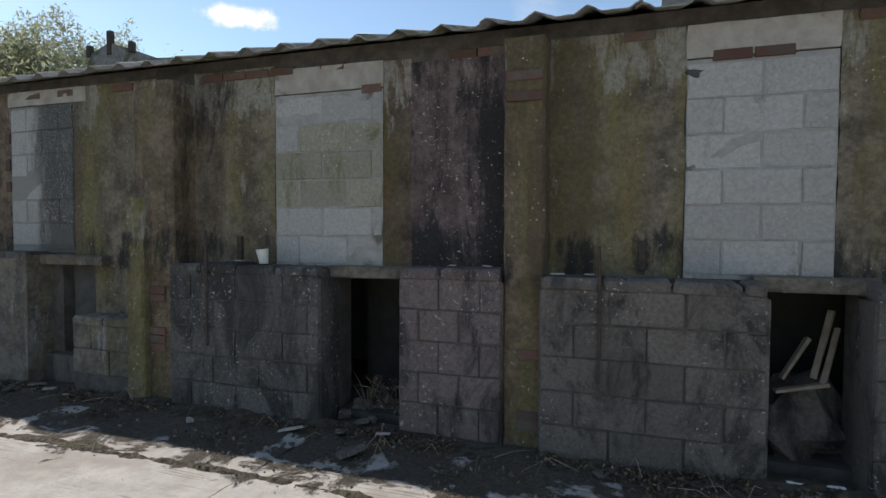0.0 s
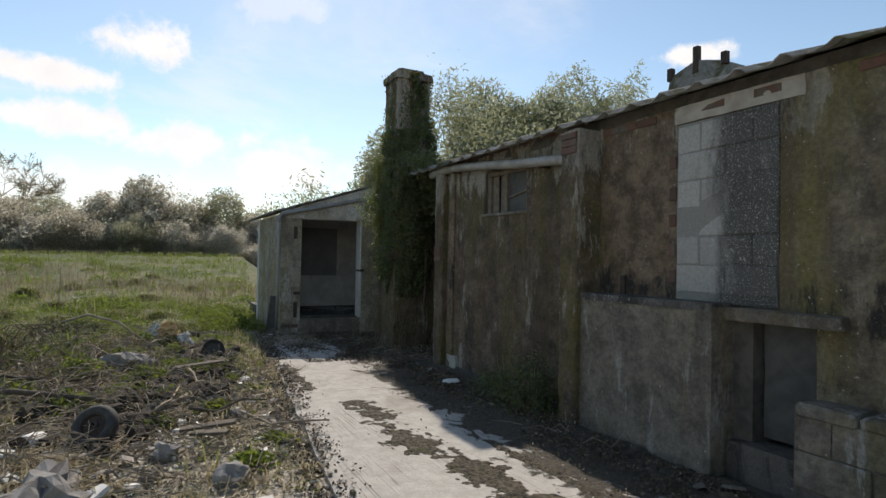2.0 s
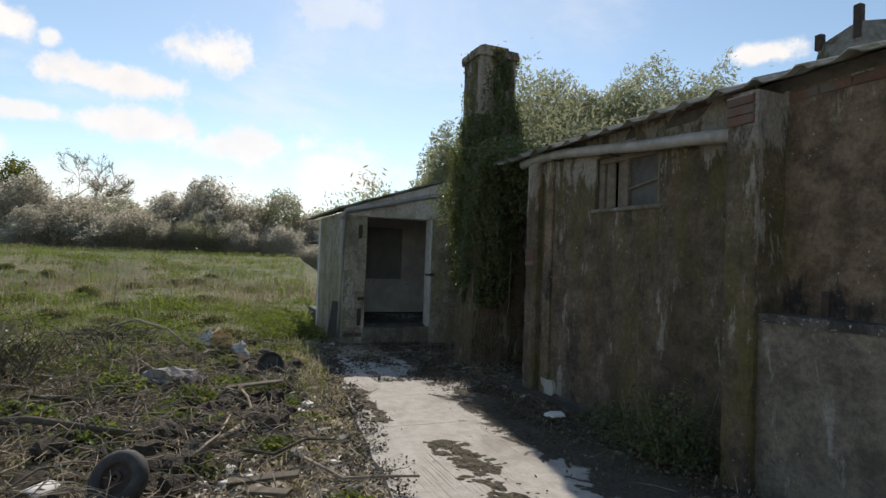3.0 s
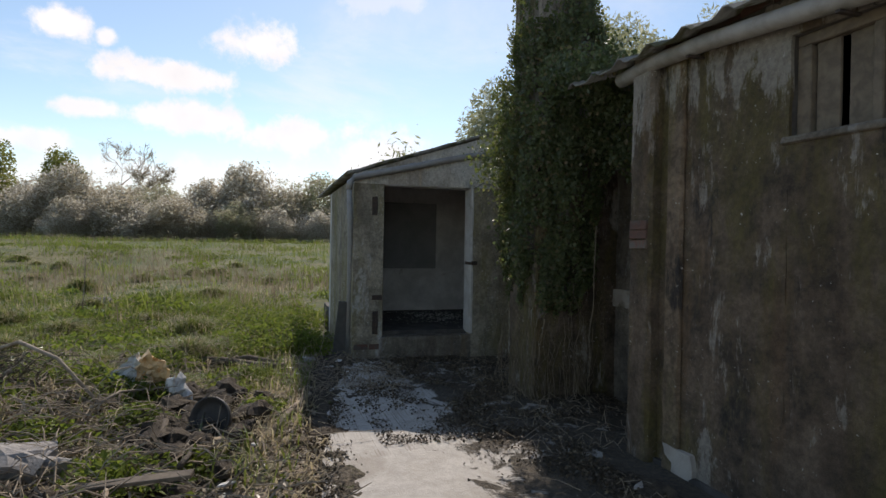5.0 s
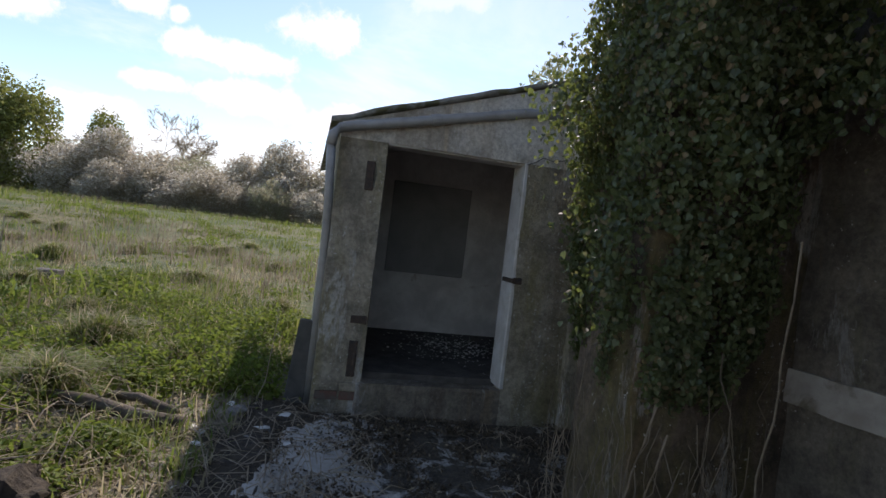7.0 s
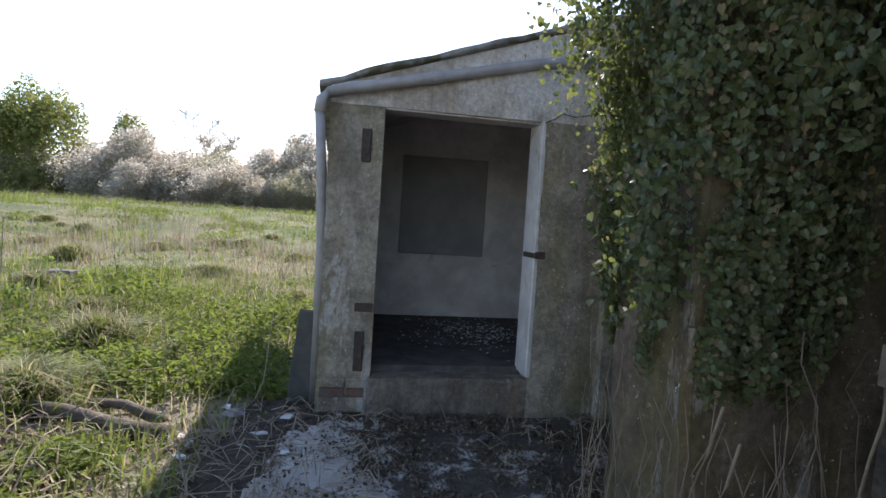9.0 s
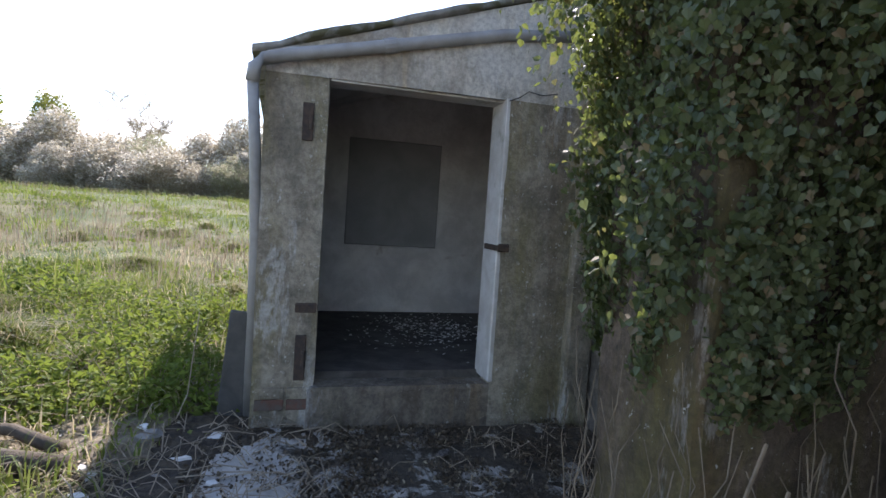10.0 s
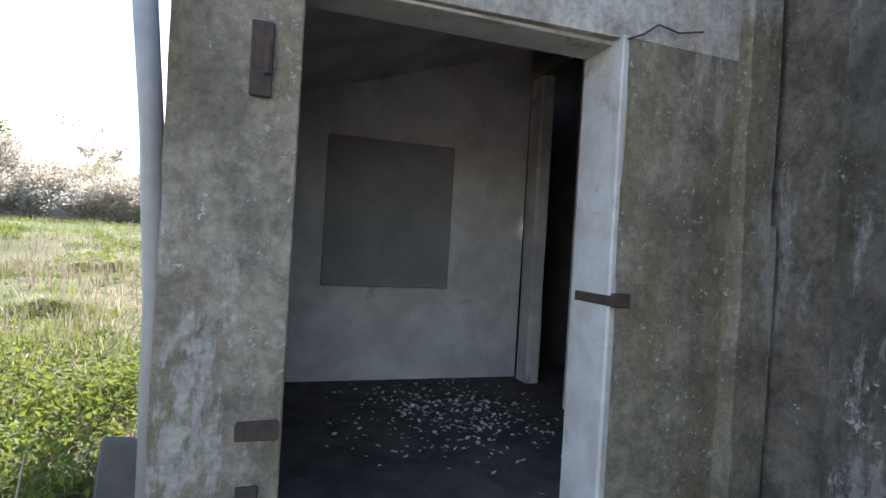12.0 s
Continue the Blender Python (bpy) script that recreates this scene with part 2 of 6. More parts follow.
WHITE_JAMB = material("flaking_white_paint", mottled((0.56, 0.55, 0.53), (0.44, 0.42, 0.39), 7.0, c2=(0.2, 0.19, 0.12), amount=0.6, bump=0.005))
INNER_WALL = material("inner_plaster", mottled((0.60, 0.58, 0.55), (0.44, 0.42, 0.40), 3.4, c2=(0.27, 0.2, 0.17), amount=0.6, bump=0.012))
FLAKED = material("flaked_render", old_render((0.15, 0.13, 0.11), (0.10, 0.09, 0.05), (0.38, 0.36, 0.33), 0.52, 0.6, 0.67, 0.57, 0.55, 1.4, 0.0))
INNER_DARK = material("dark_board", mottled((0.2, 0.2, 0.196), (0.26, 0.255, 0.25), 2.0, bump=0.002))
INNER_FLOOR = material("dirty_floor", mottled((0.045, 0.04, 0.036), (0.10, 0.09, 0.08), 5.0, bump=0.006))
IRON = material("rusted_iron", mottled((0.07, 0.045, 0.032), (0.035, 0.028, 0.024), 25.0, rough=0.85, bump=0.002))
GUTTER = material("weathered_gutter", mottled((0.36, 0.33, 0.30), (0.22, 0.20, 0.17), 6.0, rough=0.6, bump=0.002))
PIPE_GREY = material("grey_plastic_pipe", mottled((0.30, 0.29, 0.28), (0.22, 0.21, 0.20), 5.0, rough=0.5, bump=0.001, c2=(0.14, 0.13, 0.09), amount=0.66))
WOOD = material("weathered_wood", mottled((0.20, 0.16, 0.115), (0.12, 0.095, 0.07), 12.0, bump=0.003, world_space=False))
PALE_WOOD = material("pale_timber", mottled((0.40, 0.33, 0.25), (0.28, 0.22, 0.16), 14.0, bump=0.003))
BARK = material("bark", mottled((0.12, 0.095, 0.065), (0.07, 0.055, 0.04), 18.0, bump=0.008, c2=(0.10, 0.11, 0.035), amount=0.56))
TWIG = material("twig", mottled((0.36, 0.295, 0.21), (0.17, 0.13, 0.092), 10.0, bump=0.001))
IVY_STEM = material("ivy_stem", mottled((0.2, 0.155, 0.105), (0.11, 0.085, 0.06), 10.0, bump=0.001))
PALE_STEM = material("pale_stem", mottled((0.33, 0.27, 0.19), (0.22, 0.17, 0.12), 10.0, bump=0.001))
RUBBER = material("old_rubber", mottled((0.035, 0.033, 0.03), (0.06, 0.055, 0.05), 20.0, rough=0.8, bump=0.002))
STONE = material("grey_stone", mottled((0.24, 0.22, 0.2), (0.34, 0.32, 0.29), 9.0, bump=0.01, rand=0.3))
WHITE_CHIP = material("white_shard", mottled((0.72, 0.7, 0.66), (0.58, 0.56, 0.51), 12.0, rough=0.7, bump=0.003))
ORANGE_CHIP = material("orange_foam", mottled((0.62, 0.36, 0.14), (0.75, 0.55, 0.33), 9.0, rough=0.75, bump=0.004))
DARK_PLASTIC = material("dark_plastic", mottled((0.03, 0.03, 0.03), (0.055, 0.05, 0.045), 12.0, rough=0.55, bump=0.001))
BOARD_GREY = material("leaning_board", mottled((0.06, 0.058, 0.055), (0.10, 0.095, 0.085), 6.0, bump=0.003))
# near-black tone that puts the shade of unlit rooms into the wall colour
VOID = material("inner_shade_wall", mottled((0.06, 0.055, 0.05), (0.1, 0.09, 0.08), 3.0, bump=0.004))
PALE_LITTER = material("pale_litter", leafy((0.12, 0.088, 0.055), (0.42, 0.35, 0.24), (0.62, 0.57, 0.48)))
LEAF_LITTER = material("leaf_litter", leafy((0.05, 0.036, 0.022), (0.11, 0.08, 0.048), (0.24, 0.19, 0.12)))
IVY = thin_leaf("ivy_leaf", (0.05, 0.068, 0.032), (0.10, 0.122, 0.056), (0.19, 0.14, 0.08), (0.3, 0.36, 0.06), rough=0.44, spec=0.4)
GRASS = thin_leaf("grass_blade", (0.085, 0.14, 0.026), (0.16, 0.205, 0.05), (0.32, 0.28, 0.14), (0.36, 0.42, 0.08), rough=0.6, patch=True)
DRY = thin_leaf("dry_grass_blade", (0.30, 0.25, 0.15), (0.42, 0.36, 0.23), (0.15, 0.11, 0.07), (0.56, 0.48, 0.3), rough=0.7, through_light=0.5)
STALK = thin_leaf("dead_stalk", (0.20, 0.155, 0.11), (0.29, 0.24, 0.17), (0.13, 0.095, 0.07), (0.34, 0.28, 0.19), rough=0.75)
NETTLE = thin_leaf("weed_leaf", (0.07, 0.108, 0.02), (0.138, 0.18, 0.036), (0.21, 0.215, 0.065), (0.36, 0.45, 0.07), rough=0.62, spec=0.15, patch=True)
BLOSSOM = thin_leaf("blossom", (0.46, 0.42, 0.34), (0.66, 0.62, 0.54), (0.27, 0.23, 0.14), (0.85, 0.82, 0.75), rough=0.8, through_light=0.6)
GREYTWIG = thin_leaf("twig_spray", (0.26, 0.225, 0.16), (0.38, 0.345, 0.25), (0.5, 0.47, 0.39), (0.55, 0.5, 0.38), rough=0.8, through_light=0.6)
WILLOW = thin_leaf("young_leaf", (0.17, 0.18, 0.09), (0.29, 0.30, 0.18), (0.5, 0.5, 0.42), (0.55, 0.56, 0.33), rough=0.6, through_light=0.5)
SPRING = thin_leaf("spring_leaf", (0.13, 0.15, 0.035), (0.2, 0.21, 0.06), (0.28, 0.28, 0.12), (0.4, 0.42, 0.1), rough=0.6)


def soil(gr):
    p = position(gr)
    c = gr.mix(gr.step(gr.noise(p, 6.0, 8.0, 0.7), 0.3, 0.7), (0.15, 0.118, 0.082), (0.34, 0.28, 0.205))
    # dust and crushed plaster trodden into the earth beside the slab
    dusty = gr.math("ADD", gr.noise(p, 1.6, 8.0, 0.65), gr.step(gr.n("ShaderNodeSeparateXYZ", Vector=p).outputs[0], -10.2, -7.6, -0.26, 0.1))
    dusty = gr.math("SUBTRACT", dusty, gr.step(gr.n("ShaderNodeSeparateXYZ", Vector=p).outputs[0], -6.0, -3.5, 0.0, 0.14))
    c = gr.mix(gr.math("MULTIPLY", gr.step(dusty, 0.47, 0.6), 0.75), c, gr.mix(gr.step(gr.noise(p, 34.0, 6.0, 0.7), 0.38, 0.62), (0.30, 0.265, 0.205), (0.62, 0.57, 0.48)))
    c = gr.mix(gr.math("MULTIPLY", gr.step(gr.noise(p, 1.4, 7.0, 0.66), 0.5, 0.6), 0.8), c, (0.065, 0.085, 0.022))
    c = gr.mix(gr.math("MULTIPLY", gr.step(gr.noise(gr.scaled(p, (1.0, 1.0, 0.0)), 1.1, 8.0, 0.7, 0.6), 0.53, 0.58), 0.85), c, (0.04, 0.029, 0.02))
    far = gr.step(gr.dot(p, (-1.0, -0.35, 0.0)), 12.0, 17.0)
    field = gr.mix(gr.step(gr.noise(p, 0.35, 8.0, 0.65), 0.36, 0.62), (0.06, 0.085, 0.02), (0.15, 0.135, 0.06))
    field = gr.mix(gr.step(gr.noise(p, 2.4, 6.0, 0.65), 0.5, 0.62, 0.0, 0.6), field, (0.045, 0.06, 0.016))
    c = gr.mix(far, c, field)
    return c, 0.97, (gr.noise(p, 22.0, 8.0, 0.75), 0.03), {}


def concrete(gr):
    p = position(gr)
    c = gr.mix(gr.step(gr.noise(p, 7.0, 9.0, 0.72), 0.3, 0.7), (0.36, 0.33, 0.29), (0.5, 0.47, 0.42))
    c = gr.mix(gr.math("MULTIPLY", gr.step(gr.noise(p, 1.3, 6.0, 0.6, 0.4), 0.5, 0.68), 0.55), c, (0.27, 0.235, 0.19))
    broom = gr.noise(gr.scaled(p, (0.6, 34.0, 1.0)), 2.2, 3.0, 0.5)
    c = gr.mix(gr.math("MULTIPLY", gr.step(broom, 0.56, 0.62), gr.step(gr.noise(p, 1.1, 3.0), 0.45, 0.6)), c, (0.22, 0.195, 0.155))
    side = gr.n("ShaderNodeSeparateXYZ", Vector=p)
    # earth and rotted leaves washed up along the foot of the wall, moss in loose islands
    d = gr.math("ADD", gr.math("MULTIPLY", gr.noise(p, 2.4, 8.0, 0.68, 0.5), 1.1), gr.step(side.outputs[1], 2.2, 3.2, -0.24, 0.15))
    d = gr.math("SUBTRACT", d, gr.math("MULTIPLY", gr.step(side.outputs[0], -6.4, -5.2, 0.0, 0.09), gr.step(side.outputs[1], 3.55, 3.35)))
    d = gr.math("SUBTRACT", d, gr.step(side.outputs[0], -9.4, -10.6, 0.0, 0.10))
    dirt = gr.step(d, 0.5, 0.56)
    c = gr.mix(gr.math("MULTIPLY", dirt, 0.92), c, gr.mix(gr.step(gr.noise(p, 30.0, 9.0, 0.78), 0.35, 0.65), (0.022, 0.017, 0.011), (0.105, 0.08, 0.048)))
    h = gr.math("ADD", gr.math("MULTIPLY", gr.noise(p, 40.0, 6.0, 0.7), 0.5), gr.math("MULTIPLY", gr.math("MULTIPLY", dirt, 2.2), gr.noise(p, 26.0, 9.0, 0.78)))
    return c, 0.95, (h, 0.02), {}


SOIL = material("soil", soil)
DARK_SOIL = material("dark_soil", mottled((0.028, 0.021, 0.014), (0.085, 0.064, 0.04), 14.0, rough=0.97, bump=0.025, fine=40.0, c2=(0.13, 0.10, 0.06), amount=0.6))
CONCRETE = material("yard_concrete", concrete)
MOSSY_EARTH = material("mossy_earth", mottled((0.028, 0.022, 0.014), (0.15, 0.12, 0.08), 30.0, rough=0.97, bump=0.03, fine=60.0, c2=(0.075, 0.075, 0.028), amount=0.55))
SLAB = material("pale_slab", mottled((0.5, 0.47, 0.42), (0.62, 0.59, 0.54), 3.0, bump=0.004, c2=(0.36, 0.32, 0.26), amount=0.6))


# ---- mesh helpers ----


class Shape:
    """Collects vertices and faces of one mesh."""

    def __init__(self):
        self.v, self.f = [], []

    def add(self, verts, faces):
        o = len(self.v)
        self.v += [tuple(p) for p in verts]
        self.f += [tuple(i + o for i in q) for q in faces]
        return self

    def box(self, x0, x1, y0, y1, z0, z1, jit=0.0):
        p = [(x, y, z) for x in (x0, x1) for y in (y0, y1) for z in (z0, z1)]
        if jit:
            p = [tuple(c + random.uniform(-jit, jit) for c in q) for q in p]
        return self.add(p, [(0, 1, 3, 2), (4, 6, 7, 5), (0, 4, 5, 1), (2, 3, 7, 6), (0, 2, 6, 4), (1, 5, 7, 3)])

    def chamfer(self, x0, x1, y0, y1, z0, z1, c=0.008, jit=0.0):
        """A box with its faces set off by small chamfers on all edges."""
        p = []
        for x, sx in ((x0, 1), (x1, -1)):
            for y, sy in ((y0, 1), (y1, -1)):
                for z, sz in ((z0, 1), (z1, -1)):
                    for k in range(3):
                        q = [x + sx * c, y + sy * c, z + sz * c]
                        q[k] = (x, y, z)[k]
                        p.append(tuple(w + random.uniform(-jit, jit) for w in q))
        i = lambda a, b, d, k: ((a * 2 + b) * 2 + d) * 3 + k
        f = []
        for k, (u, w) in ((0, (1, 2)), (1, (0, 2)), (2, (0, 1))):
            for s in (0, 1):
                loop = []
                for a, b in ((0, 0), (1, 0), (1, 1), (0, 1)):
                    q = [0, 0, 0]
                    q[k], q[u], q[w] = s, a, b
                    loop.append(i(*q, k))
                f.append(tuple(loop))
        for k, u, w in ((0, 1, 2), (1, 0, 2), (2, 0, 1)):
            for a in (0, 1):
                for b in (0, 1):
                    q0, q1 = [0, 0, 0], [0, 0, 0]
                    q0[u], q0[w], q1[u], q1[w], q1[k] = a, b, a, b, 1
                    f.append((i(*q0, u), i(*q1, u), i(*q1, w), i(*q0, w)))
        for a in (0, 1):
            for b in (0, 1):
                for d in (0, 1):
                    f.append((i(a, b, d, 0), i(a, b, d, 1), i(a, b, d, 2)))
        return self.add(p, f)

    def sheet(self, x0, x1, z0, z1, y, thick, res=0.07, amp=0.006, ragged=0.012, seed=0.0):
        """An upright coat of render facing -y: uneven front, ragged rim, some thickness."""
        nx, nz = max(2, int((x1 - x0) / res) + 1), max(2, int((z1 - z0) / res) + 1)
        p, f = [], []
        for a in range(nx):
            for b in range(nz):
                x, z = x0 + (x1 - x0) * a / (nx - 1), z0 + (z1 - z0) * b / (nz - 1)
                n = noise.noise((x * 2.3, z * 2.3, seed)) + 0.5 * noise.noise((x * 9, z * 9, seed + 5))
                if a in (0, nx - 1) or b in (0, nz - 1):
                    x += ragged * noise.noise((x * 7, z * 7, 3.1 + seed))
                    z += ragged * noise.noise((x * 7, z * 7, 9.7 + seed)) * (0.3 if b in (0, nz - 1) else 1)
                p.append((x, y + amp * n, z))
        k = len(p)
        for a in range(nx - 1):
            for b in range(nz - 1):
                f.append((a * nz + b, (a + 1) * nz + b, (a + 1) * nz + b + 1, a * nz + b + 1))
        rim = [a * nz for a in range(nx)] + [(nx - 1) * nz + b for b in range(1, nz)] + [a * nz + nz - 1 for a in range(nx - 2, -1, -1)] + list(range(nz - 2, 0, -1))
        p += [(p[r][0], y + thick, p[r][2]) for r in rim]
        n = len(rim)
        f += [(rim[j], k + j, k + (j + 1) % n, rim[(j + 1) % n]) for j in range(n)]
        return self.add(p, f)

    def column(self, x0, x1, y0, y1, z0, z1, rings=12, jit=0.008, cut=0.02):
        """An upright post or pilaster with worn, slightly wandering corners."""
        p, f = [], []
        for r in range(rings + 1):
            z = z0 + (z1 - z0) * r / rings
            for x, y in ((x0 + cut, y0), (x1 - cut, y0), (x1, y0 + cut), (x1, y1 - cut), (x1 - cut, y1), (x0 + cut, y1), (x0, y1 - cut), (x0, y0 + cut)):
                p.append((x + random.uniform(-jit, jit), y + random.uniform(-jit, jit), z))
        for r in range(rings):
            for j in range(8):
                f.append((r * 8 + j, r * 8 + (j + 1) % 8, r * 8 + 8 + (j + 1) % 8, r * 8 + 8 + j))
        f += [tuple(range(7, -1, -1)), tuple(rings * 8 + j for j in range(8))]
        return self.add(p, f)

    def tube(self, path, radii, sides=8, cap=True):
        path = [Vector(q) for q in path]
        if not hasattr(radii, "__len__"):
            radii = [radii] * len(path)
        p, f = [], []
        for i, q in enumerate(path):
            d = (path[min(i + 1, len(path) - 1)] - path[max(i - 1, 0)]).normalized()
            a = d.cross(Vector((0, 0, 1)) if abs(d.z) < 0.9 else Vector((1, 0, 0))).normalized()
            b = d.cross(a)
            for j in range(sides):
                w = 2 * math.pi * j / sides
                p.append(tuple(q + radii[i] * (math.cos(w) * a + math.sin(w) * b)))
        for i in range(len(path) - 1):
            for j in range(sides):
                f.append((i * sides + j, i * sides + (j + 1) % sides, (i + 1) * sides + (j + 1) % sides, (i + 1) * sides + j))
        if cap:
            f += [tuple(range(sides - 1, -1, -1)), tuple((len(path) - 1) * sides + j for j in range(sides))]
        return self.add(p, f)

    def lump(self, c, r, seed, rough=0.25, n=7):
        """A stone or clod: an uneven rounded body."""
        p, f = [], []
        for i in range(n + 1):
            th = math.pi * i / n
            for j in range(2 * n):
                ph = math.pi * j / n
                d = Vector((math.sin(th) * math.cos(ph), math.sin(th) * math.sin(ph), math.cos(th)))
                k = 1 + rough * noise.noise(d * 1.4 + Vector((seed, seed * 1.7, 0))) + rough * 0.5 * noise.noise(d * 3.3 + Vector((seed, 0, 4)))
                p.append((c[0] + r[0] * d.x * k, c[1] + r[1] * d.y * k, c[2] + r[2] * d.z * k))
        for i in range(n):
            for j in range(2 * n):
                f.append((i * 2 * n + j, (i + 1) * 2 * n + j, (i + 1) * 2 * n + (j + 1) % (2 * n), i * 2 * n + (j + 1) % (2 * n)))
        return self.add(p, f)

    def mesh(self, name, mat, smooth=False):
        me = bpy.data.meshes.new(name)
        me.from_pydata(self.v, [], self.f)
        me.materials.append(mat)
        bm = bmesh.new()
        bm.from_mesh(me)
        bmesh.ops.recalc_face_normals(bm, faces=bm.faces)
        bm.to_mesh(me)
        bm.free()
        if smooth:
            me.shade_smooth()
        return me


def part(name, shape, mat, parent=None, label="", smooth=False):
    ob = new(name, shape.mesh(name, mat, smooth))
    if parent:
        ob.parent = parent
    return tagged(ob, label)


def raw(name, verts, faces, mat, parent=None):
    """A large mesh straight from arrays."""
    me = bpy.data.meshes.new(name)
    me.from_pydata(np.asarray(verts).tolist(), [], np.asarray(faces).tolist())
    me.materials.append(mat)
    ob = new(name, me)
    if parent:
        ob.parent = parent
    return ob


def thing(name, label, category, group="", kind="", at=(0, 0, 0)):
    ob = new(name)
    ob.location = at
    return tagged(ob, label, category, group, kind)


def structure(name, shape, mat, label, category, smooth=False):
    return tagged(part(name, shape, mat, None, "", smooth), label, category, "", "structure")


# ---- ground ----
def path_edge(x):
    return 1.27 - 0.11 * (x + 6.4) if x > -9.0 else 1.556 - 0.13 * (x + 9.0)


def rise(x, y):
    """Height of the ground beside the yard."""
    off = path_edge(x) - y
    if off <= 0:
        return -0.06
    h = -0.06 + 0.07 * min(1, off / 0.25)
    heap = math.exp(-((x + 11.6) / 2.0) ** 2 - ((y + 0.7) / 1.2) ** 2)
    h += 0.22 * heap * min(1, off / 0.5) + min(1, off / 0.4) * 0.05 * noise.noise((x * 1.3, y * 1.3, 0)) + min(1, off) * (0.04 + 0.09 * heap) * noise.noise((x * 4, y * 4, 2))
    h += min(1, off / 0.3) * (0.015 + 0.05 * heap) * noise.noise((x * 10, y * 10, 5))
    if x > -7 and y < 1.1:
        h = min(h, -0.01)
    far = max(0.0, min(1.0, (-x - 16) / 20))
    h += far * 0.25 * noise.noise((x * 0.12, y * 0.12, 5)) + 0.10 * min(1.0, far * 4) * noise.noise((x * 0.6, y * 0.6, 1)) + 0.05 * min(1.0, far * 4) * noise.noise((x * 1.7, y * 1.7, 6))
    bank = math.exp(-((x + 37 + 0.3 * y) / 3.5) ** 2) * max(0.0, min(1.0, (-y - 1) / 12))
    up = max(0.0, min(1.0, (-x - 16) / 40))
    return h + 0.55 * bank + 1.5 * up * up * (3 - 2 * up)


def graded(lo, hi, a, b, fine, coarse):
    """Coordinates that lie close together between a and b and wide apart outside."""
    out, v = [], a
    while v <= b:
        out.append(v)
        v += fine
    step, v = fine, a
    while v > lo:
        step = min(step * 1.22, coarse)
        v -= step
        out.append(v)
    step, v = fine, b
    while v < hi:
        step = min(step * 1.22, coarse)
        v += step
        out.append(v)
    return sorted(out)


gx, gy = graded(-600, 600, -16.0, -4.5, 0.11, 60), graded(-600, 600, -4.0, 2.6, 0.11, 60)
gv = [(x, y, rise(x, y)) for x in gx for y in gy]
gf = [(i * len(gy) + j, (i + 1) * len(gy) + j, (i + 1) * len(gy) + j + 1, i * len(gy) + j + 1) for i in range(len(gx) - 1) for j in range(len(gy) - 1)]
ground = tagged(raw("ground", gv, gf, SOIL), "rough earth and meadow ground round the farm yard", "ground", "", "structure")
ground.data.shade_smooth()

# concrete yard along the building, cast in bays with open joints
yard = thing("pavement", "worn pale concrete yard strip with dirt in its joints", "pavement", "", "structure")
joints = [8.0, 4.6, 1.2, -2.2, -5.6, -9.0, -11.35, -14.3]
for x1, x0 in zip(joints, joints[1:]):
    s = Shape()
    top, n, m = [], 14, 10
    for a in range(n + 1):
        x = x0 + 0.003 + (x1 - x0 - 0.006) * a / n
        e = path_edge(x) + 0.05 * noise.noise((x * 3.1, 0, 0)) + 0.03 * noise.noise((x * 11, 4, 0))
        for b in range(m + 1):
            y = e + (2.803 - e) * b / m
            top.append((x, y, 0.006 * noise.noise((x * 1.5, y * 1.5, 3)) - (0.008 if b in (0, m) else 0)))
    k = len(top)
    f = [(a * (m + 1) + b, (a + 1) * (m + 1) + b, (a + 1) * (m + 1) + b + 1, a * (m + 1) + b + 1) for a in range(n) for b in range(m)]
    rim = [a * (m + 1) for a in range(n + 1)] + [n * (m + 1) + b for b in range(1, m + 1)] + [a * (m + 1) + m for a in range(n - 1, -1, -1)] + list(range(m - 1, 0, -1))
    low = [(top[r][0], top[r][1], -0.12) for r in rim]
    f += [(rim[j], k + j, k + (j + 1) % len(rim), rim[(j + 1) % len(rim)]) for j in range(len(rim))]
    s.add(top + low, f)
    part("slab", s, CONCRETE, yard)
    s = Shape()
    s.sheet(x0 + 0.003, x1 - 0.003, 2.806, 4.7 if x0 < -10.3 else 3.9, 0, 0.1, 0.12, 0.012, 0.01, x0)
    s.v = [(x, z, -0.015 - y) for x, y, z in s.v]
    part("slab", s, CONCRETE, yard)

s = Shape()
s.sheet(-6.3, 4.0, -3.4, 0.86, 0, 0.12, 0.3, 0.008, 0.03, 4)
s.v = [(x, z, 0.05 - y) for x, y, z in s.v]
structure("pavement_slab", s, SLAB, "pale raised concrete slab beside the yard", "slab")

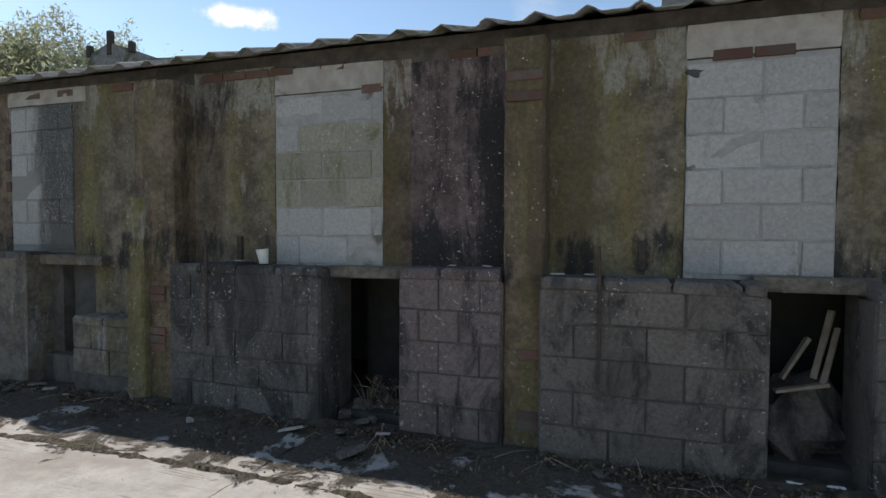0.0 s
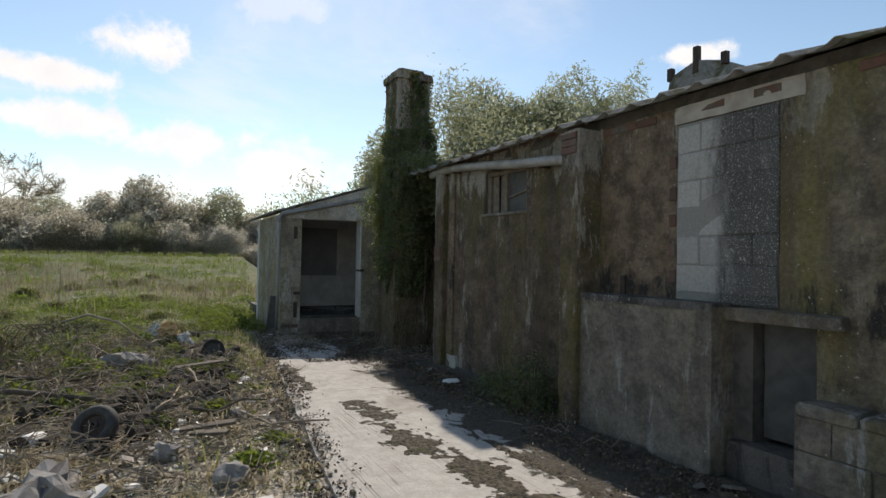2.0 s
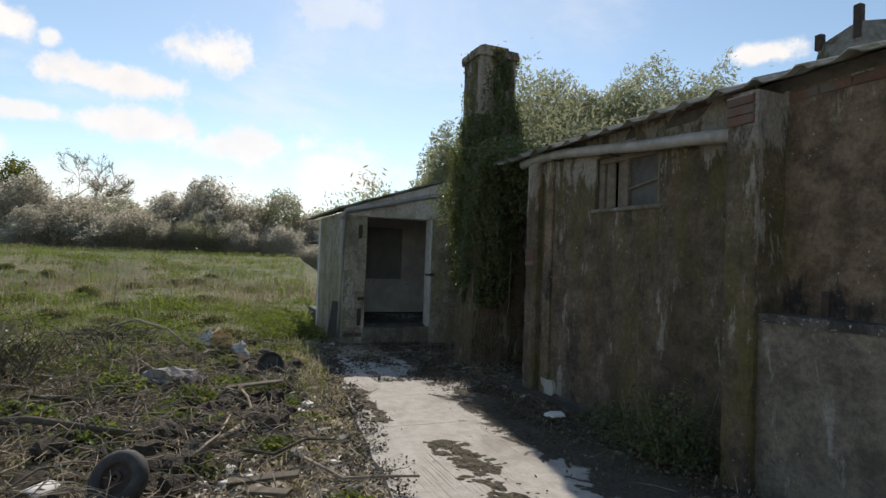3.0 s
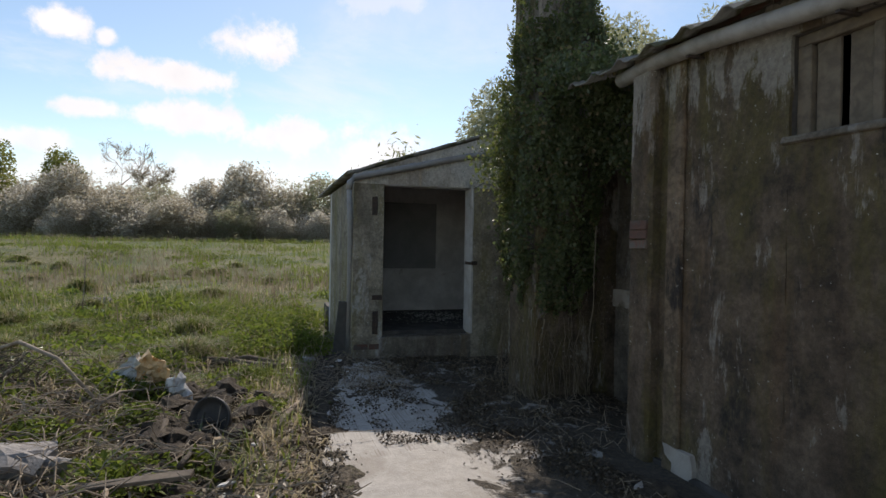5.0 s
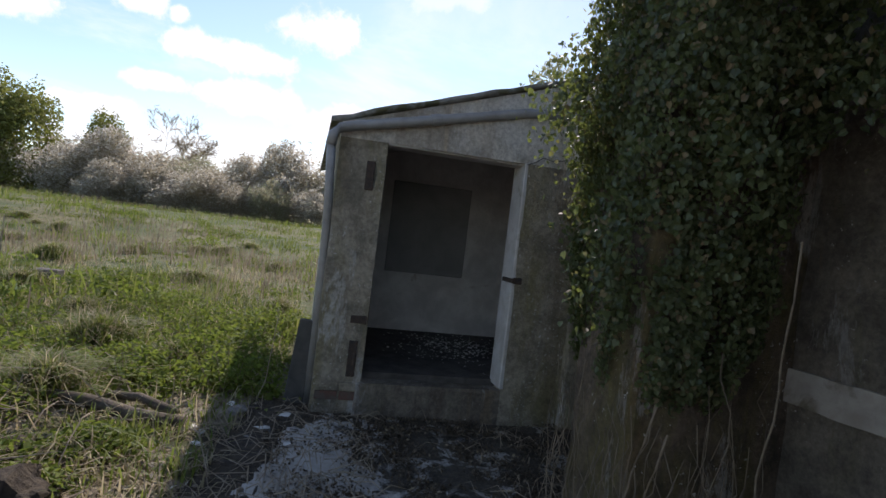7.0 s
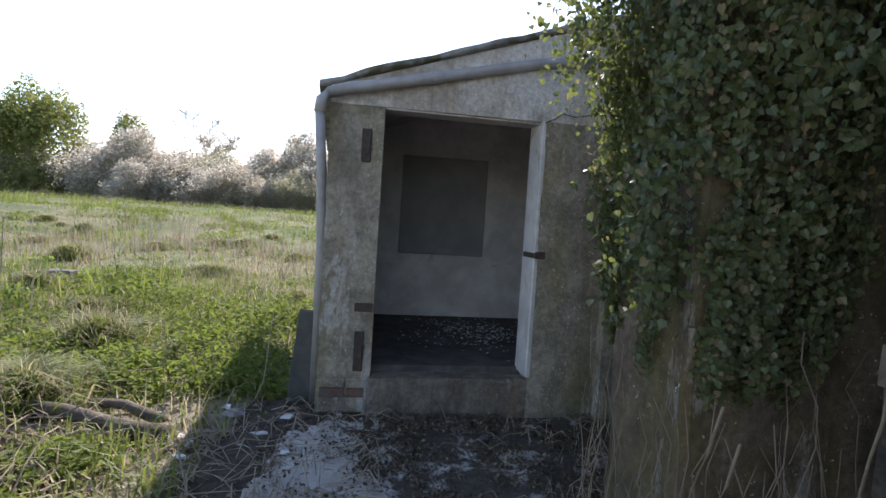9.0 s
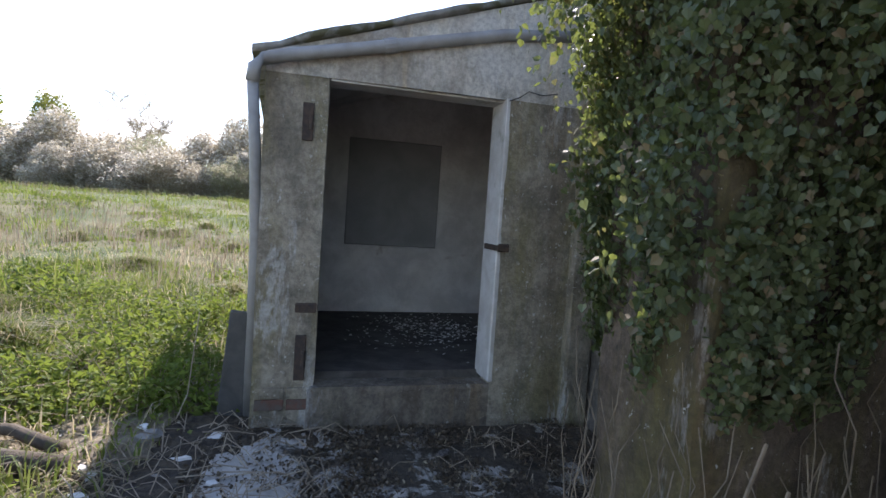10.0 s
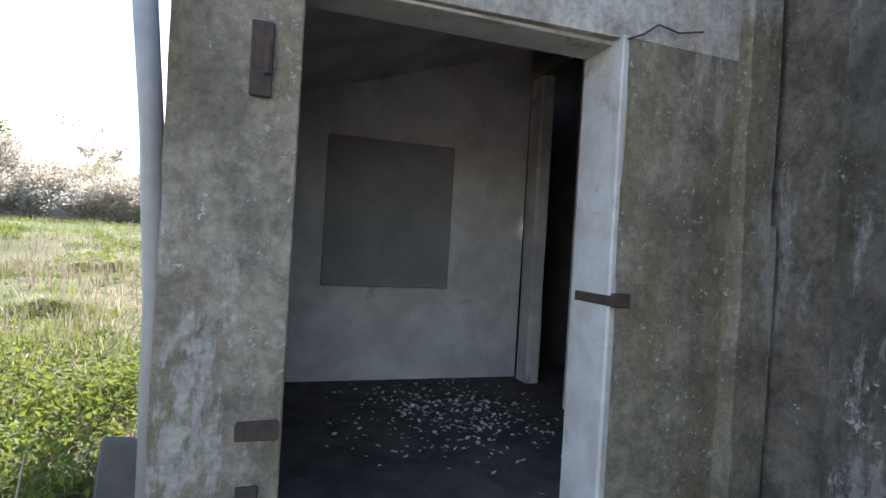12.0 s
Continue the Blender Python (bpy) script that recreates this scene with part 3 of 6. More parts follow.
# ---- long building: front wall with openings ----
TOP = 2.80
wall = Shape()
for x0, x1, z0, z1 in ((1.25, 9.0, -0.1, TOP), (0.72, 1.25, 1.1, TOP), (-1.64, 0.72, -0.1, TOP), (-2.28, -1.64, 1.1, TOP), (-4.87, -2.28, -0.1, TOP),
                       (-5.32, -4.87, 1.11, TOP), (-7.12, -5.32, -0.1, TOP)):
    wall.box(x0, x1, 4.02, 4.24, z0, z1)
front = structure("wall_front", wall, MORTAR, "long weathered block and brick farm building wall", "wall")
for name, x0, x1, z0, z1, mat, lab in (
        ("render_coat", 1.12, 9.0, 1.12, 2.78, OLIVE, "olive-stained cement render"), ("render_coat", -0.6, 0.27, 1.12, 2.78, OLIVE, "olive-stained cement render"),
        ("brick_bay", -1.64, -0.88, 1.12, 2.72, SOOT, "soot-blackened brickwork with pale flecks"), ("render_coat", -1.87, -1.64, 1.12, 2.75, BROWN, ""),
        ("render_coat", -3.68, -2.85, 1.12, 2.8, OLIVE, "olive-stained cement render"), ("render_coat", -5.12, -4.1, 1.12, 2.8, OLIVE, "olive-stained cement render"),
        ("render_coat", -4.87, -4.1, 0.0, 1.12, OLIVE, ""), ("render_coat", -6.88, -5.98, 1.12, 2.8, RUSTY, "rust and olive stained render")):
    part(name, Shape().sheet(x0, x1, z0, z1, 4.0, 0.025, seed=x0), mat, front, lab)
for x0, x1, z0, z1, mat in ((0.27, 1.12, 2.57, 2.78, PALE_CEMENT), (-2.85, -1.87, 2.56, 2.76, PALE_CEMENT), (-6.0, -4.95, 2.66, 2.8, PALE_CEMENT)):
    part("lintel", Shape().sheet(x0, x1, z0, z1, 3.99, 0.035, 0.05, 0.008, 0.015, x0), mat, front, "pale flaking cement lintel")

# window wall beyond the third pilaster
wall2 = Shape()
for x0, x1, z0, z1 in ((-10.32, -9.06, -0.1, 2.96), (-9.06, -8.12, -0.1, 2.1), (-9.06, -8.12, 2.66, 2.96), (-8.12, -7.12, -0.1, 2.96)):
    wall2.box(x0, x1, 4.05, 4.25, z0, z1)
wwin = structure("wall_window_bay", wall2, MORTAR, "stained rendered farm wall with a small boarded window", "wall")
for x0, x1, z0, z1 in ((-10.32, -9.06, -0.05, 2.95), (-9.06, -8.12, -0.05, 2.1), (-8.12, -7.12, -0.05, 2.95), (-9.06, -8.12, 2.66, 2.95)):
    part("render_coat", Shape().sheet(x0, x1, z0, z1, 4.03, 0.025, seed=x0 + 2), BROWN, wwin)
# set-back wall between the building and the shed
wall3 = structure("wall_set_back", Shape().sheet(-14.05, -10.32, -0.1, 3.3, 4.84, 0.2, 0.09, 0.01), GREY_RENDER, "dark stained rendered wall behind the chimney", "wall")
part("render_coat", Shape().sheet(-13.58, -12.4, -0.05, 2.95, 4.72, 0.12, 0.07, 0.01, 0.02, 6.0), FLAKED, wall3, "grey stained render with a pale broken edge")
part("return", Shape().box(-10.34, -10.12, 4.06, 4.9, -0.1, 2.96), BROWN, wall3)
part("cement_patch", Shape().sheet(-11.85, -10.9, 0.9, 1.08, 4.81, 0.04, 0.04, 0.006, 0.03), PALE_CEMENT, wall3, "broken pale cement ledge patch")

# closing walls of the long building, in the tone that paints in shade
structure("wall_back", Shape().box(-14.0, 9.0, 11.3, 11.5, -0.1, 2.9), VOID, "plain rear wall of the farm building", "wall")
structure("wall_gable_1", Shape().box(9.0, 9.2, 3.9, 11.5, -0.1, 4.0), VOID, "plain gable wall of the farm building", "wall")
structure("wall_gable_2", Shape().box(-14.0, -13.8, 4.95, 11.3, -0.1, 3.4), VOID, "plain gable wall of the farm building", "wall")
structure("wall_inner", Shape().box(-13.8, 9.0, 5.6, 5.75, -0.1, 3.2), VOID, "plain inner partition wall in a dark shade tone", "wall")
structure("floor_inner", Shape().box(-10.3, 9.0, 4.0, 11.3, -0.2, 0.02), INNER_FLOOR, "dirty concrete floor inside the farm building", "floor")


# ---- roof of corrugated sheets ----
def corrugated(x0, width, y0, y1, z0, slope, mat, parent, waves=0.333, amp=0.024, lip=0.012):
    n = int(width / waves * 8)
    s, p, f = Shape(), [], []
    for a in range(n + 1):
        x = x0 + width * a / n
        c = amp * (2.0 * max(0.0, math.cos(2 * math.pi * x / waves)) ** 1.6 - 0.5)
        for y in (y0, y1):
            z = z0 + (y - y0) * slope + c + random.uniform(-0.003, 0.003)
            p += [(x, y, z), (x, y, z - lip)]
    for a in range(n):
        i = a * 4
        f += [(i, i + 4, i + 6, i + 2), (i + 1, i + 3, i + 7, i + 5), (i, i + 1, i + 5, i + 4), (i + 2, i + 6, i + 7, i + 3)]
    f += [(0, 2, 3, 1), (n * 4, n * 4 + 1, n * 4 + 3, n * 4 + 2)]
    s.add(p, f)
    return part("roof_sheet", s, mat, parent, "", True)


roof = thing("roof", "moss-stained corrugated fibre cement roof", "roof", "", "structure")
x = 9.0
while x > -10.6:
    dz = random.uniform(-0.012, 0.012)
    corrugated(x - 1.05, 1.05, 3.8 + random.uniform(-0.03, 0.03), 7.7, 2.875 + dz, 0.31, ASBESTOS, roof)
    x -= 1.0
part("roof_slope", Shape().add([(-14, 7.7, 4.1), (9.2, 7.7, 4.1), (9.2, 11.6, 2.9), (-14, 11.6, 2.9), (-14, 7.7, 4.06), (9.2, 7.7, 4.06), (9.2, 11.6, 2.86), (-14, 11.6, 2.86)],
     [(0, 1, 2, 3), (4, 7, 6, 5), (0, 4, 5, 1), (2, 6, 7, 3), (0, 3, 7, 4), (1, 5, 6, 2)]), ASBESTOS, roof)
part("roof_slope", Shape().add([(-14, 4.72, 3.02), (-10.6, 4.72, 3.02), (-10.6, 7.7, 4.06), (-14, 7.7, 4.06), (-14, 4.72, 3.0), (-10.6, 4.72, 3.0), (-10.6, 7.7, 4.02), (-14, 7.7, 4.02)],
     [(0, 1, 2, 3), (4, 7, 6, 5), (0, 4, 5, 1), (2, 6, 7, 3), (0, 3, 7, 4), (1, 5, 6, 2)]), ASBESTOS, roof)
# dark strip added to fill the eaves gap, where only shade would show
part("eaves_board", Shape().column(-10.5, 9.0, 4.03, 4.12, 2.78, 2.9, 1, 0.0, 0.005), MORTAR, roof)


# ---- pilasters, plinths, blocks ----
def pilaster(x0, x1, y0, z1, mat, label):
    ob = tagged(part("pilaster", Shape().column(x0, x1, y0, 4.03, -0.05, z1, 26, 0.007, 0.02), mat), label, "pilaster", "wall pilasters", "structure")
    return ob


pil_b = pilaster(-0.88, -0.6, 3.8, 2.76, RUSTY, "olive-grey rendered pilaster with bare bricks near its top")
pil_c = pilaster(-4.1, -3.68, 3.74, 2.7, RUSTY, "olive-stained pilaster with broken brick corners")
pil_a = pilaster(-7.12, -6.87, 3.71, 2.78, BROWN, "brown stained pilaster carrying the gutter end")
part("lower_shaft", Shape().column(-4.12, -3.93, 3.66, 3.76, 0.0, 1.72, 18, 0.008, 0.02), OLIVE, pil_c)
rib = tagged(part("pilaster", Shape().column(-10.32, -10.08, 3.94, 4.06, -0.05, 2.9, 22, 0.007, 0.02), BROWN), "brown rendered corner rib with bare brick", "pilaster", "wall pilasters", "structure")


part("edge_rib", Shape().column(-10.0, -9.84, 4.0, 4.04, -0.04, 2.88, 24, 0.006, 0.015), RUSTY, wwin, "ochre-stained narrow rib of render")
part("cement_foot", Shape().sheet(-9.97, -9.7, -0.04, 0.16, 3.996, 0.05, 0.03, 0.012, 0.06, 3.3), PALE_CEMENT, wwin, "pale cement splashed at the wall foot")


def blocks(parent, x0, x1, z0, courses, y0, y1, mat, length=0.44, height=0.225, skew=0, name="block", gap=0.01, low=None, jit=0.004, pick=None):
    """Courses of separate blocks in half bond."""
    for r in range(courses):
        x = x0 - (length / 2 if (r + skew) % 2 else 0.0)
        za, zb = z0 + r * height, z0 + (r + 1) * height - gap
        while x < x1 - 0.02:
            a, b = max(x, x0), min(x + length - gap, x1)
            if b - a > 0.03:
                d = random.uniform(-0.006, 0.004)
                m = pick(r, a, b) if pick else mat
                part(name, Shape().chamfer(a, b, y0 + d, y1, za, zb, 0.007, jit), m, parent)
            x += length


for x0, x1, z0, z1 in ((0.275, 1.115, 1.16, 2.56), (-2.845, -1.875, 1.16, 2.55), (-5.975, -5.125, 1.22, 2.65)):
    part("mortar_bed", Shape().sheet(x0, x1, z0, z1, 3.999, 0.025, 0.05, 0.003, 0.004), STAIN_MORTAR if x0 < -5 else PALE_MORTAR, front)
blocks(front, 0.28, 1.11, 1.19, 6, 3.992, 4.03, LIGHT_BLOCK, skew=1)
blocks(front, -2.84, -1.88, 1.19, 6, 3.995, 4.03, MOSS_BLOCK, skew=1, pick=lambda r, a, b: LIGHT_BLOCK if r in (0, 5) or (r + int(a * 7)) % 3 == 0 else MOSS_BLOCK)
blocks(front, -5.97, -5.13, 1.29, 6, 3.994, 4.03, STAINED_BLOCK, skew=0)


def plinth(x0, x1, y0, z1, label, mat, cap=True, height=0.225, length=0.44, skew=0):
    core = tagged(part("plinth", Shape().box(x0 + 0.01, x1 - 0.01, y0 + 0.012, 4.02, -0.05, z1 - 0.05), MORTAR), label, "plinth", "trough walls", "structure")
    n = int(z1 / height)
    blocks(core, x0, x1, z1 - n * height - 0.06, n, y0, y0 + 0.05, mat, length, height, skew)
    if cap:
        x = x0
        while x < x1 - 0.05:
            b = min(x1, x + random.uniform(0.3, 0.42))
            b = x1 if x1 - b < 0.12 else b
            part("coping_block", Shape().chamfer(x, b - 0.012, y0 - 0.012, 4.0, z1 - 0.085, z1 + random.uniform(-0.012, 0.008), 0.02, 0.006), mat, core)
            x = b
    for e in (x0, x1):
        part("end_face", Shape().box(e - 0.012, e + 0.012, y0 + 0.02, 4.0, -0.05, z1 - 0.09), mat, core)
    return core


plinth(-0.6, 0.72, 3.7, 1.16, "low block trough wall with rough coping blocks", PLINTH)
plinth(1.25, 6.0, 3.7, 1.16, "low block trough wall with rough coping blocks", PLINTH, skew=1)
plinth(-1.62, -0.88, 3.74, 1.19, "low block trough wall of purplish weathered blocks", PLINTH_WARM, length=0.3)
plinth(-3.68, -2.27, 3.7, 1.18, "low block trough wall blackened along its top", SPECK_BLOCK, skew=1)
plinth(-4.87, -4.1, 3.76, 0.66, "short low block wall beside the door opening", GREY_RENDER, cap=True)

tank = structure("trough_tank", Shape().sheet(-7.05, -5.47, -0.04, 1.2, 3.77, 0.27, 0.06, 0.006, 0.004), GREY_RENDER, "smooth cement-rendered tank wall, stained black along its top", "tank")
part("tank_end", Shape().sheet(3.78, 4.3, -0.04, 1.2, 0, 0.02, 0.06, 0.004, 0.002), GREY_RENDER, tank)
tank.children[-1].matrix_basis = pose(-5.468, 0, 0, 0, 0, 90)
part("tank_top", Shape().column(-7.0, -5.48, 3.76, 4.02, 1.17, 1.23, 1, 0.0, 0.02), SPECK_BLOCK, tank)

# opening surrounds
for x0, x1, z in ((0.72, 1.25, 1.1), (-2.28, -1.64, 1.09), (-5.47, -4.75, 1.11)):
    tagged(part("trim_lintel", Shape().chamfer(x0 - 0.05, x1 + 0.08, 3.9, 4.2, z, z + 0.09, 0.01, 0.006), GREY_RENDER), "stained concrete lintel over a low opening", "lintel", "low opening lintels", "structure")
# dark-toned walls stand in for the shade inside the low openings
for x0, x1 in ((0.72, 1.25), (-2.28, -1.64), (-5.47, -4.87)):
    tagged(part("wall_recess", Shape().box(x0 - 0.2, x1 + 0.2, 4.95, 5.05, -0.05, 1.3), VOID), "wall inside a low opening, toned dark to give its shade", "wall", "", "structure")
door = thing("door_1", "grey leaning sheet door in the low opening", "door", "", "structure")
part("sheet", Shape().sheet(-5.3, -4.84, 0.28, 1.09, 4.12, 0.02, 0.08, 0.006, 0.01), BOARD_GREY, door)
part("threshold", Shape().chamfer(-5.46, -4.88, 3.9, 4.35, -0.04, 0.24, 0.02, 0.01), PLINTH, door)

# ---- window in the far bay ----
win = thing("window_1", "small broken window with weathered wooden frame and boards", "window", "", "structure")
for x0, x1, z0, z1 in ((-9.06, -8.12, 2.6, 2.66), (-9.06, -8.98, 2.12, 2.6), (-8.2, -8.12, 2.12, 2.6), (-8.66, -8.61, 2.12, 2.6)):
    part("window_frame", Shape().chamfer(x0, x1, 4.08, 4.15, z0, z1, 0.006), WOOD, win)
part("window_sill", Shape().chamfer(-9.1, -8.08, 4.005, 4.2, 2.075, 2.115, 0.012, 0.004), GREY_RENDER, win)
part("board", Shape().chamfer(-8.97, -8.84, 4.11, 4.13, 2.13, 2.6, 0.004), WOOD, win)
part("board", Shape().chamfer(-8.8, -8.68, 4.12, 4.14, 2.13, 2.6, 0.004), WOOD, win)
part("glazing_bar", Shape().tube([(-8.6, 4.1, 2.3), (-8.2, 4.1, 2.36)], 0.012, 6), WOOD, win)
part("pane", Shape().box(-8.6, -8.21, 4.118, 4.122, 2.13, 2.6), BOARD_GREY, win)

# ---- gutter ----
gut = thing("gutter", "weathered pale rain gutter under the eaves", "gutter")
pts = [(-7.14, 3.9, 2.53), (-7.5, 3.92, 2.585), (-8.2, 3.95, 2.65), (-9.0, 3.96, 2.74), (-9.6, 3.96, 2.80), (-10.1, 3.96, 2.82), (-10.5, 3.97, 2.80)]
part("trough", Shape().tube(pts, 0.055, 12), GUTTER, gut, "", True)
for x, z in ((-7.7, 2.6), (-8.7, 2.7), (-9.7, 2.8)):
    part("bracket", Shape().box(x - 0.012, x + 0.012, 3.9, 4.04, z - 0.07, z - 0.055), IRON, gut)
part("outlet", Shape().tube([(-7.14, 3.86, 2.6), (-7.14, 3.86, 2.42)], 0.05, 10), GUTTER, gut)

# ---- roof vents on the ridge ----
def roof_vent(x0, x1, y, z0, z1, full):
    v = thing("roof_vent", "grey cement ridge ventilator with short posts", "roof vent", "ridge ventilators")
    vb = part("body", Shape().add([(x0, y, z0), (x1, y, z0), (x1, y + 0.9, z0), (x0, y + 0.9, z0), (x0 + 0.06, y + 0.05, z1), (x1 - 0.06, y + 0.05, z1), (x1 - 0.06, y + 0.85, z1), (x0 + 0.06, y + 0.85, z1),
                              ((x0 + x1) / 2, y + 0.05, z1 + 0.14 * full), ((x0 + x1) / 2, y + 0.85, z1 + 0.14 * full)],
         [(0, 1, 5, 8, 4), (1, 2, 6, 5), (2, 3, 7, 9, 6), (3, 0, 4, 7), (4, 8, 9, 7), (8, 5, 6, 9), (0, 3, 2, 1)]), ASBESTOS, v)
    part("base_plate", Shape().chamfer(x0 - 0.12, x1 + 0.14, y - 0.1, y + 1.0, z0 - 0.06, z0 + 0.03, 0.01), ASBESTOS, v)
    if full:
        for x, h in ((x0 + 0.05, 0.14), ((x0 + x1) / 2, 0.34), (x1 - 0.05, 0.12)):
            part("post", Shape().chamfer(x - 0.045, x + 0.045, y + 0.02, y + 0.11, z1 - 0.06, z1 + h, 0.008), IRON, vb)


roof_vent(-8.93, -7.9, 7.2, 4.02, 4.4, 1)
roof_vent(0.2, 0.95, 7.2, 4.02, 4.9, 0)

# ---- ivy-clad chimney ----
chim = thing("chimney", "tall rendered brick chimney stack overgrown with ivy", "chimney")
part("shaft", Shape().column(-12.36, -11.76, 3.9, 4.52, -0.05, 4.66, 30, 0.008, 0.02), BROWN, chim)
part("breast", Shape().column(-12.34, -11.78, 4.5, 4.86, -0.05, 3.3, 20, 0.008, 0.02), BROWN, chim)
part("crown", Shape().column(-12.40, -11.72, 3.86, 4.56, 4.66, 4.78, 2, 0.01, 0.03), BROWN, chim)
part("crown_top", Shape().column(-12.3, -11.82, 3.94, 4.46, 4.78, 4.86, 2, 0.012, 0.06), BROWN, bpy.data.objects["crown"])

# ---- shed ----
shed = Shape()
SX0, SX1, SY0, SY1 = -16.55, -14.05, 2.45, 4.72
roofz = lambda y: 2.36 + (y - 2.37) * 0.325
def prism(s, x0, x1, y0, y1, z0, drop=0.03):
    return s.add([(x0, y0, z0), (x1, y0, z0), (x1, y1, z0), (x0, y1, z0), (x0, y0, roofz(y0) - drop), (x1, y0, roofz(y0) - drop), (x1, y1, roofz(y1) - drop), (x0, y1, roofz(y1) - drop)],
                 [(0, 3, 2, 1), (4, 5, 6, 7), (0, 1, 5, 4), (1, 2, 6, 5), (2, 3, 7, 6), (3, 0, 4, 7)])


fw = Shape()
for a, b, z0, z1 in ((2.45, 2.84, -0.05, 2.29), (4.07, 4.72, -0.05, 2.29)):
    q = Shape().sheet(a, b, z0, z1, 0, 0.2, 0.06, 0.006, 0.006, a)
    fw.add([((-14.05 if a < 3 else -13.98) - y, x, z) for x, y, z in q.v], q.f)
shed_front = structure("wall_shed_front", fw, SHED_WALL, "weathered rendered shed front beside an open doorway", "wall")
lint = Shape()
prism(lint, -14.25, -14.046, 2.45, 4.72, 2.29, -0.025)
lint.v = [(x + (0.072 * (y - 2.45) / 2.27 if x > -14.1 else 0), y, z) for x, y, z in lint.v]
part("lintel", lint, SHED_LINTEL, shed_front, "pale painted concrete lintel, cracked at its ends")
part("reveal", Shape().chamfer(-14.25, -13.975, 4.045, 4.085, 0.3, 2.3, 0.01, 0.004), WHITE_JAMB, shed_front, "flaking white painted door reveal")
part("reveal", Shape().chamfer(-14.25, -14.045, 2.832, 2.846, 0.3, 2.29, 0.004, 0.003), SHED_WALL, shed_front)
part("head", Shape().chamfer(-14.25, -14.045, 2.85, 4.05, 2.275, 2.293, 0.004, 0.003), WHITE_JAMB, shed_front)
part("doorstep", Shape().chamfer(-14.35, -13.99, 2.8, 4.1, -0.05, 0.27, 0.02, 0.01), GREY_RENDER, shed_front, "worn concrete doorstep")
structure("wall_shed_side", prism(Shape(), SX0, SX1 - 0.2, 2.45, 2.63, -0.05), SHED_WALL, "weathered rendered shed side wall", "wall")
structure("wall_shed_back", prism(Shape(), SX0 - 0.2, SX0, 2.45, 5.0, -0.05, 0.04), INNER_WALL, "stained plaster wall inside the shed", "wall")
# side wall in the shade tone; the next two are added for the dark space beyond
structure("wall_shed_inner", prism(Shape(), -18.1, -14.2, 5.75, 5.95, -0.05), VOID, "plain side wall inside the shed, toned dark as shade", "wall")
structure("wall_shed_far", Shape().box(-18.3, -18.1, 4.8, 5.75, -0.05, 3.1), VOID, "added plain wall toned dark as the shade beyond the inner doorway", "wall")
structure("wall_shed_far_side", Shape().box(-18.1, -16.75, 4.8, 5.0, -0.05, 3.08), VOID, "added plain wall toned dark as the shade beyond the inner doorway", "wall")
structure("wall_shed_pier", prism(Shape(), -15.6, -14.25, 4.9, 5.1, -0.05), INNER_WALL, "plastered partition inside the shed", "wall")
part("door_post", Shape().column(-16.5, -16.3, 4.98, 5.1, 0.3, 2.9, 6, 0.004, 0.015), INNER_WALL, bpy.data.objects["wall_shed_pier"])
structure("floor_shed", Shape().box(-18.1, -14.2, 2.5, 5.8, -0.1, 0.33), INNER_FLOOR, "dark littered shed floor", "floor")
structure("ceiling_shed", Shape().add([(-18.2, 2.5, roofz(2.5) - 0.05), (-14.1, 2.5, roofz(2.5) - 0.05), (-14.1, 5.95, roofz(5.95) - 0.05), (-18.2, 5.95, roofz(5.95) - 0.05),
                                       (-18.2, 2.5, roofz(2.5) - 0.03), (-14.1, 2.5, roofz(2.5) - 0.03), (-14.1, 5.95, roofz(5.95) - 0.03), (-18.2, 5.95, roofz(5.95) - 0.03)],
                                      [(0, 3, 2, 1), (4, 5, 6, 7), (0, 1, 5, 4), (1, 2, 6, 5), (2, 3, 7, 6), (3, 0, 4, 7)]), INNER_WALL, "grey underside of the shed roof", "ceiling")
board = tagged(part("wall_board", Shape().chamfer(-16.55, -16.5, 3.28, 4.31, 1.08, 2.24, 0.006), INNER_DARK), "dark flat board filling a former window", "board")
s = Shape()
n = 22
p, f = [], []
for a in range(n + 1):
    y = 2.36 + (5.95 - 2.36) * a / n
    nick = (0.09 if a == 5 else 0.0) + random.uniform(-0.012, 0.012) + (0.10 if a < 2 else 0.0)
    z = roofz(y) + 0.05 + 0.007 * math.cos(a * 2.4)
    p += [(-13.97 - nick, y, z + 0.03), (-13.97 - nick, y, z - 0.012), (-18.4, y, z + 0.03), (-18.4, y, z - 0.012)]
for a in range(n):
    i = a * 4
    f += [(i, i + 4, i + 6, i + 2), (i + 1, i + 3, i + 7, i + 5), (i, i + 1, i + 5, i + 4), (i + 2, i + 6, i + 7, i + 3)]
f += [(0, 2, 3, 1), (n * 4, n * 4 + 1, n * 4 + 3, n * 4 + 2)]
structure("roof_shed", s.add(p, f), ASBESTOS, "broken-edged fibre cement shed roof", "roof", True)
pipe = thing("drain_pipe", "grey plastic rain pipe bent round the shed corner", "pipe")
part("run", Shape().tube([(-13.98, 4.72, 2.81), (-13.98, 4.0, 2.72), (-13.98, 3.2, 2.53), (-13.98, 2.6, 2.39), (-13.98, 2.44, 2.345), (-13.98, 2.385, 2.29), (-13.985, 2.375, 2.2)], 0.042, 12), PIPE_GREY, pipe, "", True)
part("downpipe", Shape().tube([(-13.985, 2.375, 2.24), (-14.08, 2.41, 1.75), (-14.2, 2.43, 1.2), (-14.26, 2.435, 0.02)], 0.036, 12), PIPE_GREY, pipe, "", True)
part("collar", Shape().tube([(-13.98, 3.17, 2.523), (-13.98, 3.25, 2.543)], 0.05, 12), PIPE_GREY, pipe)
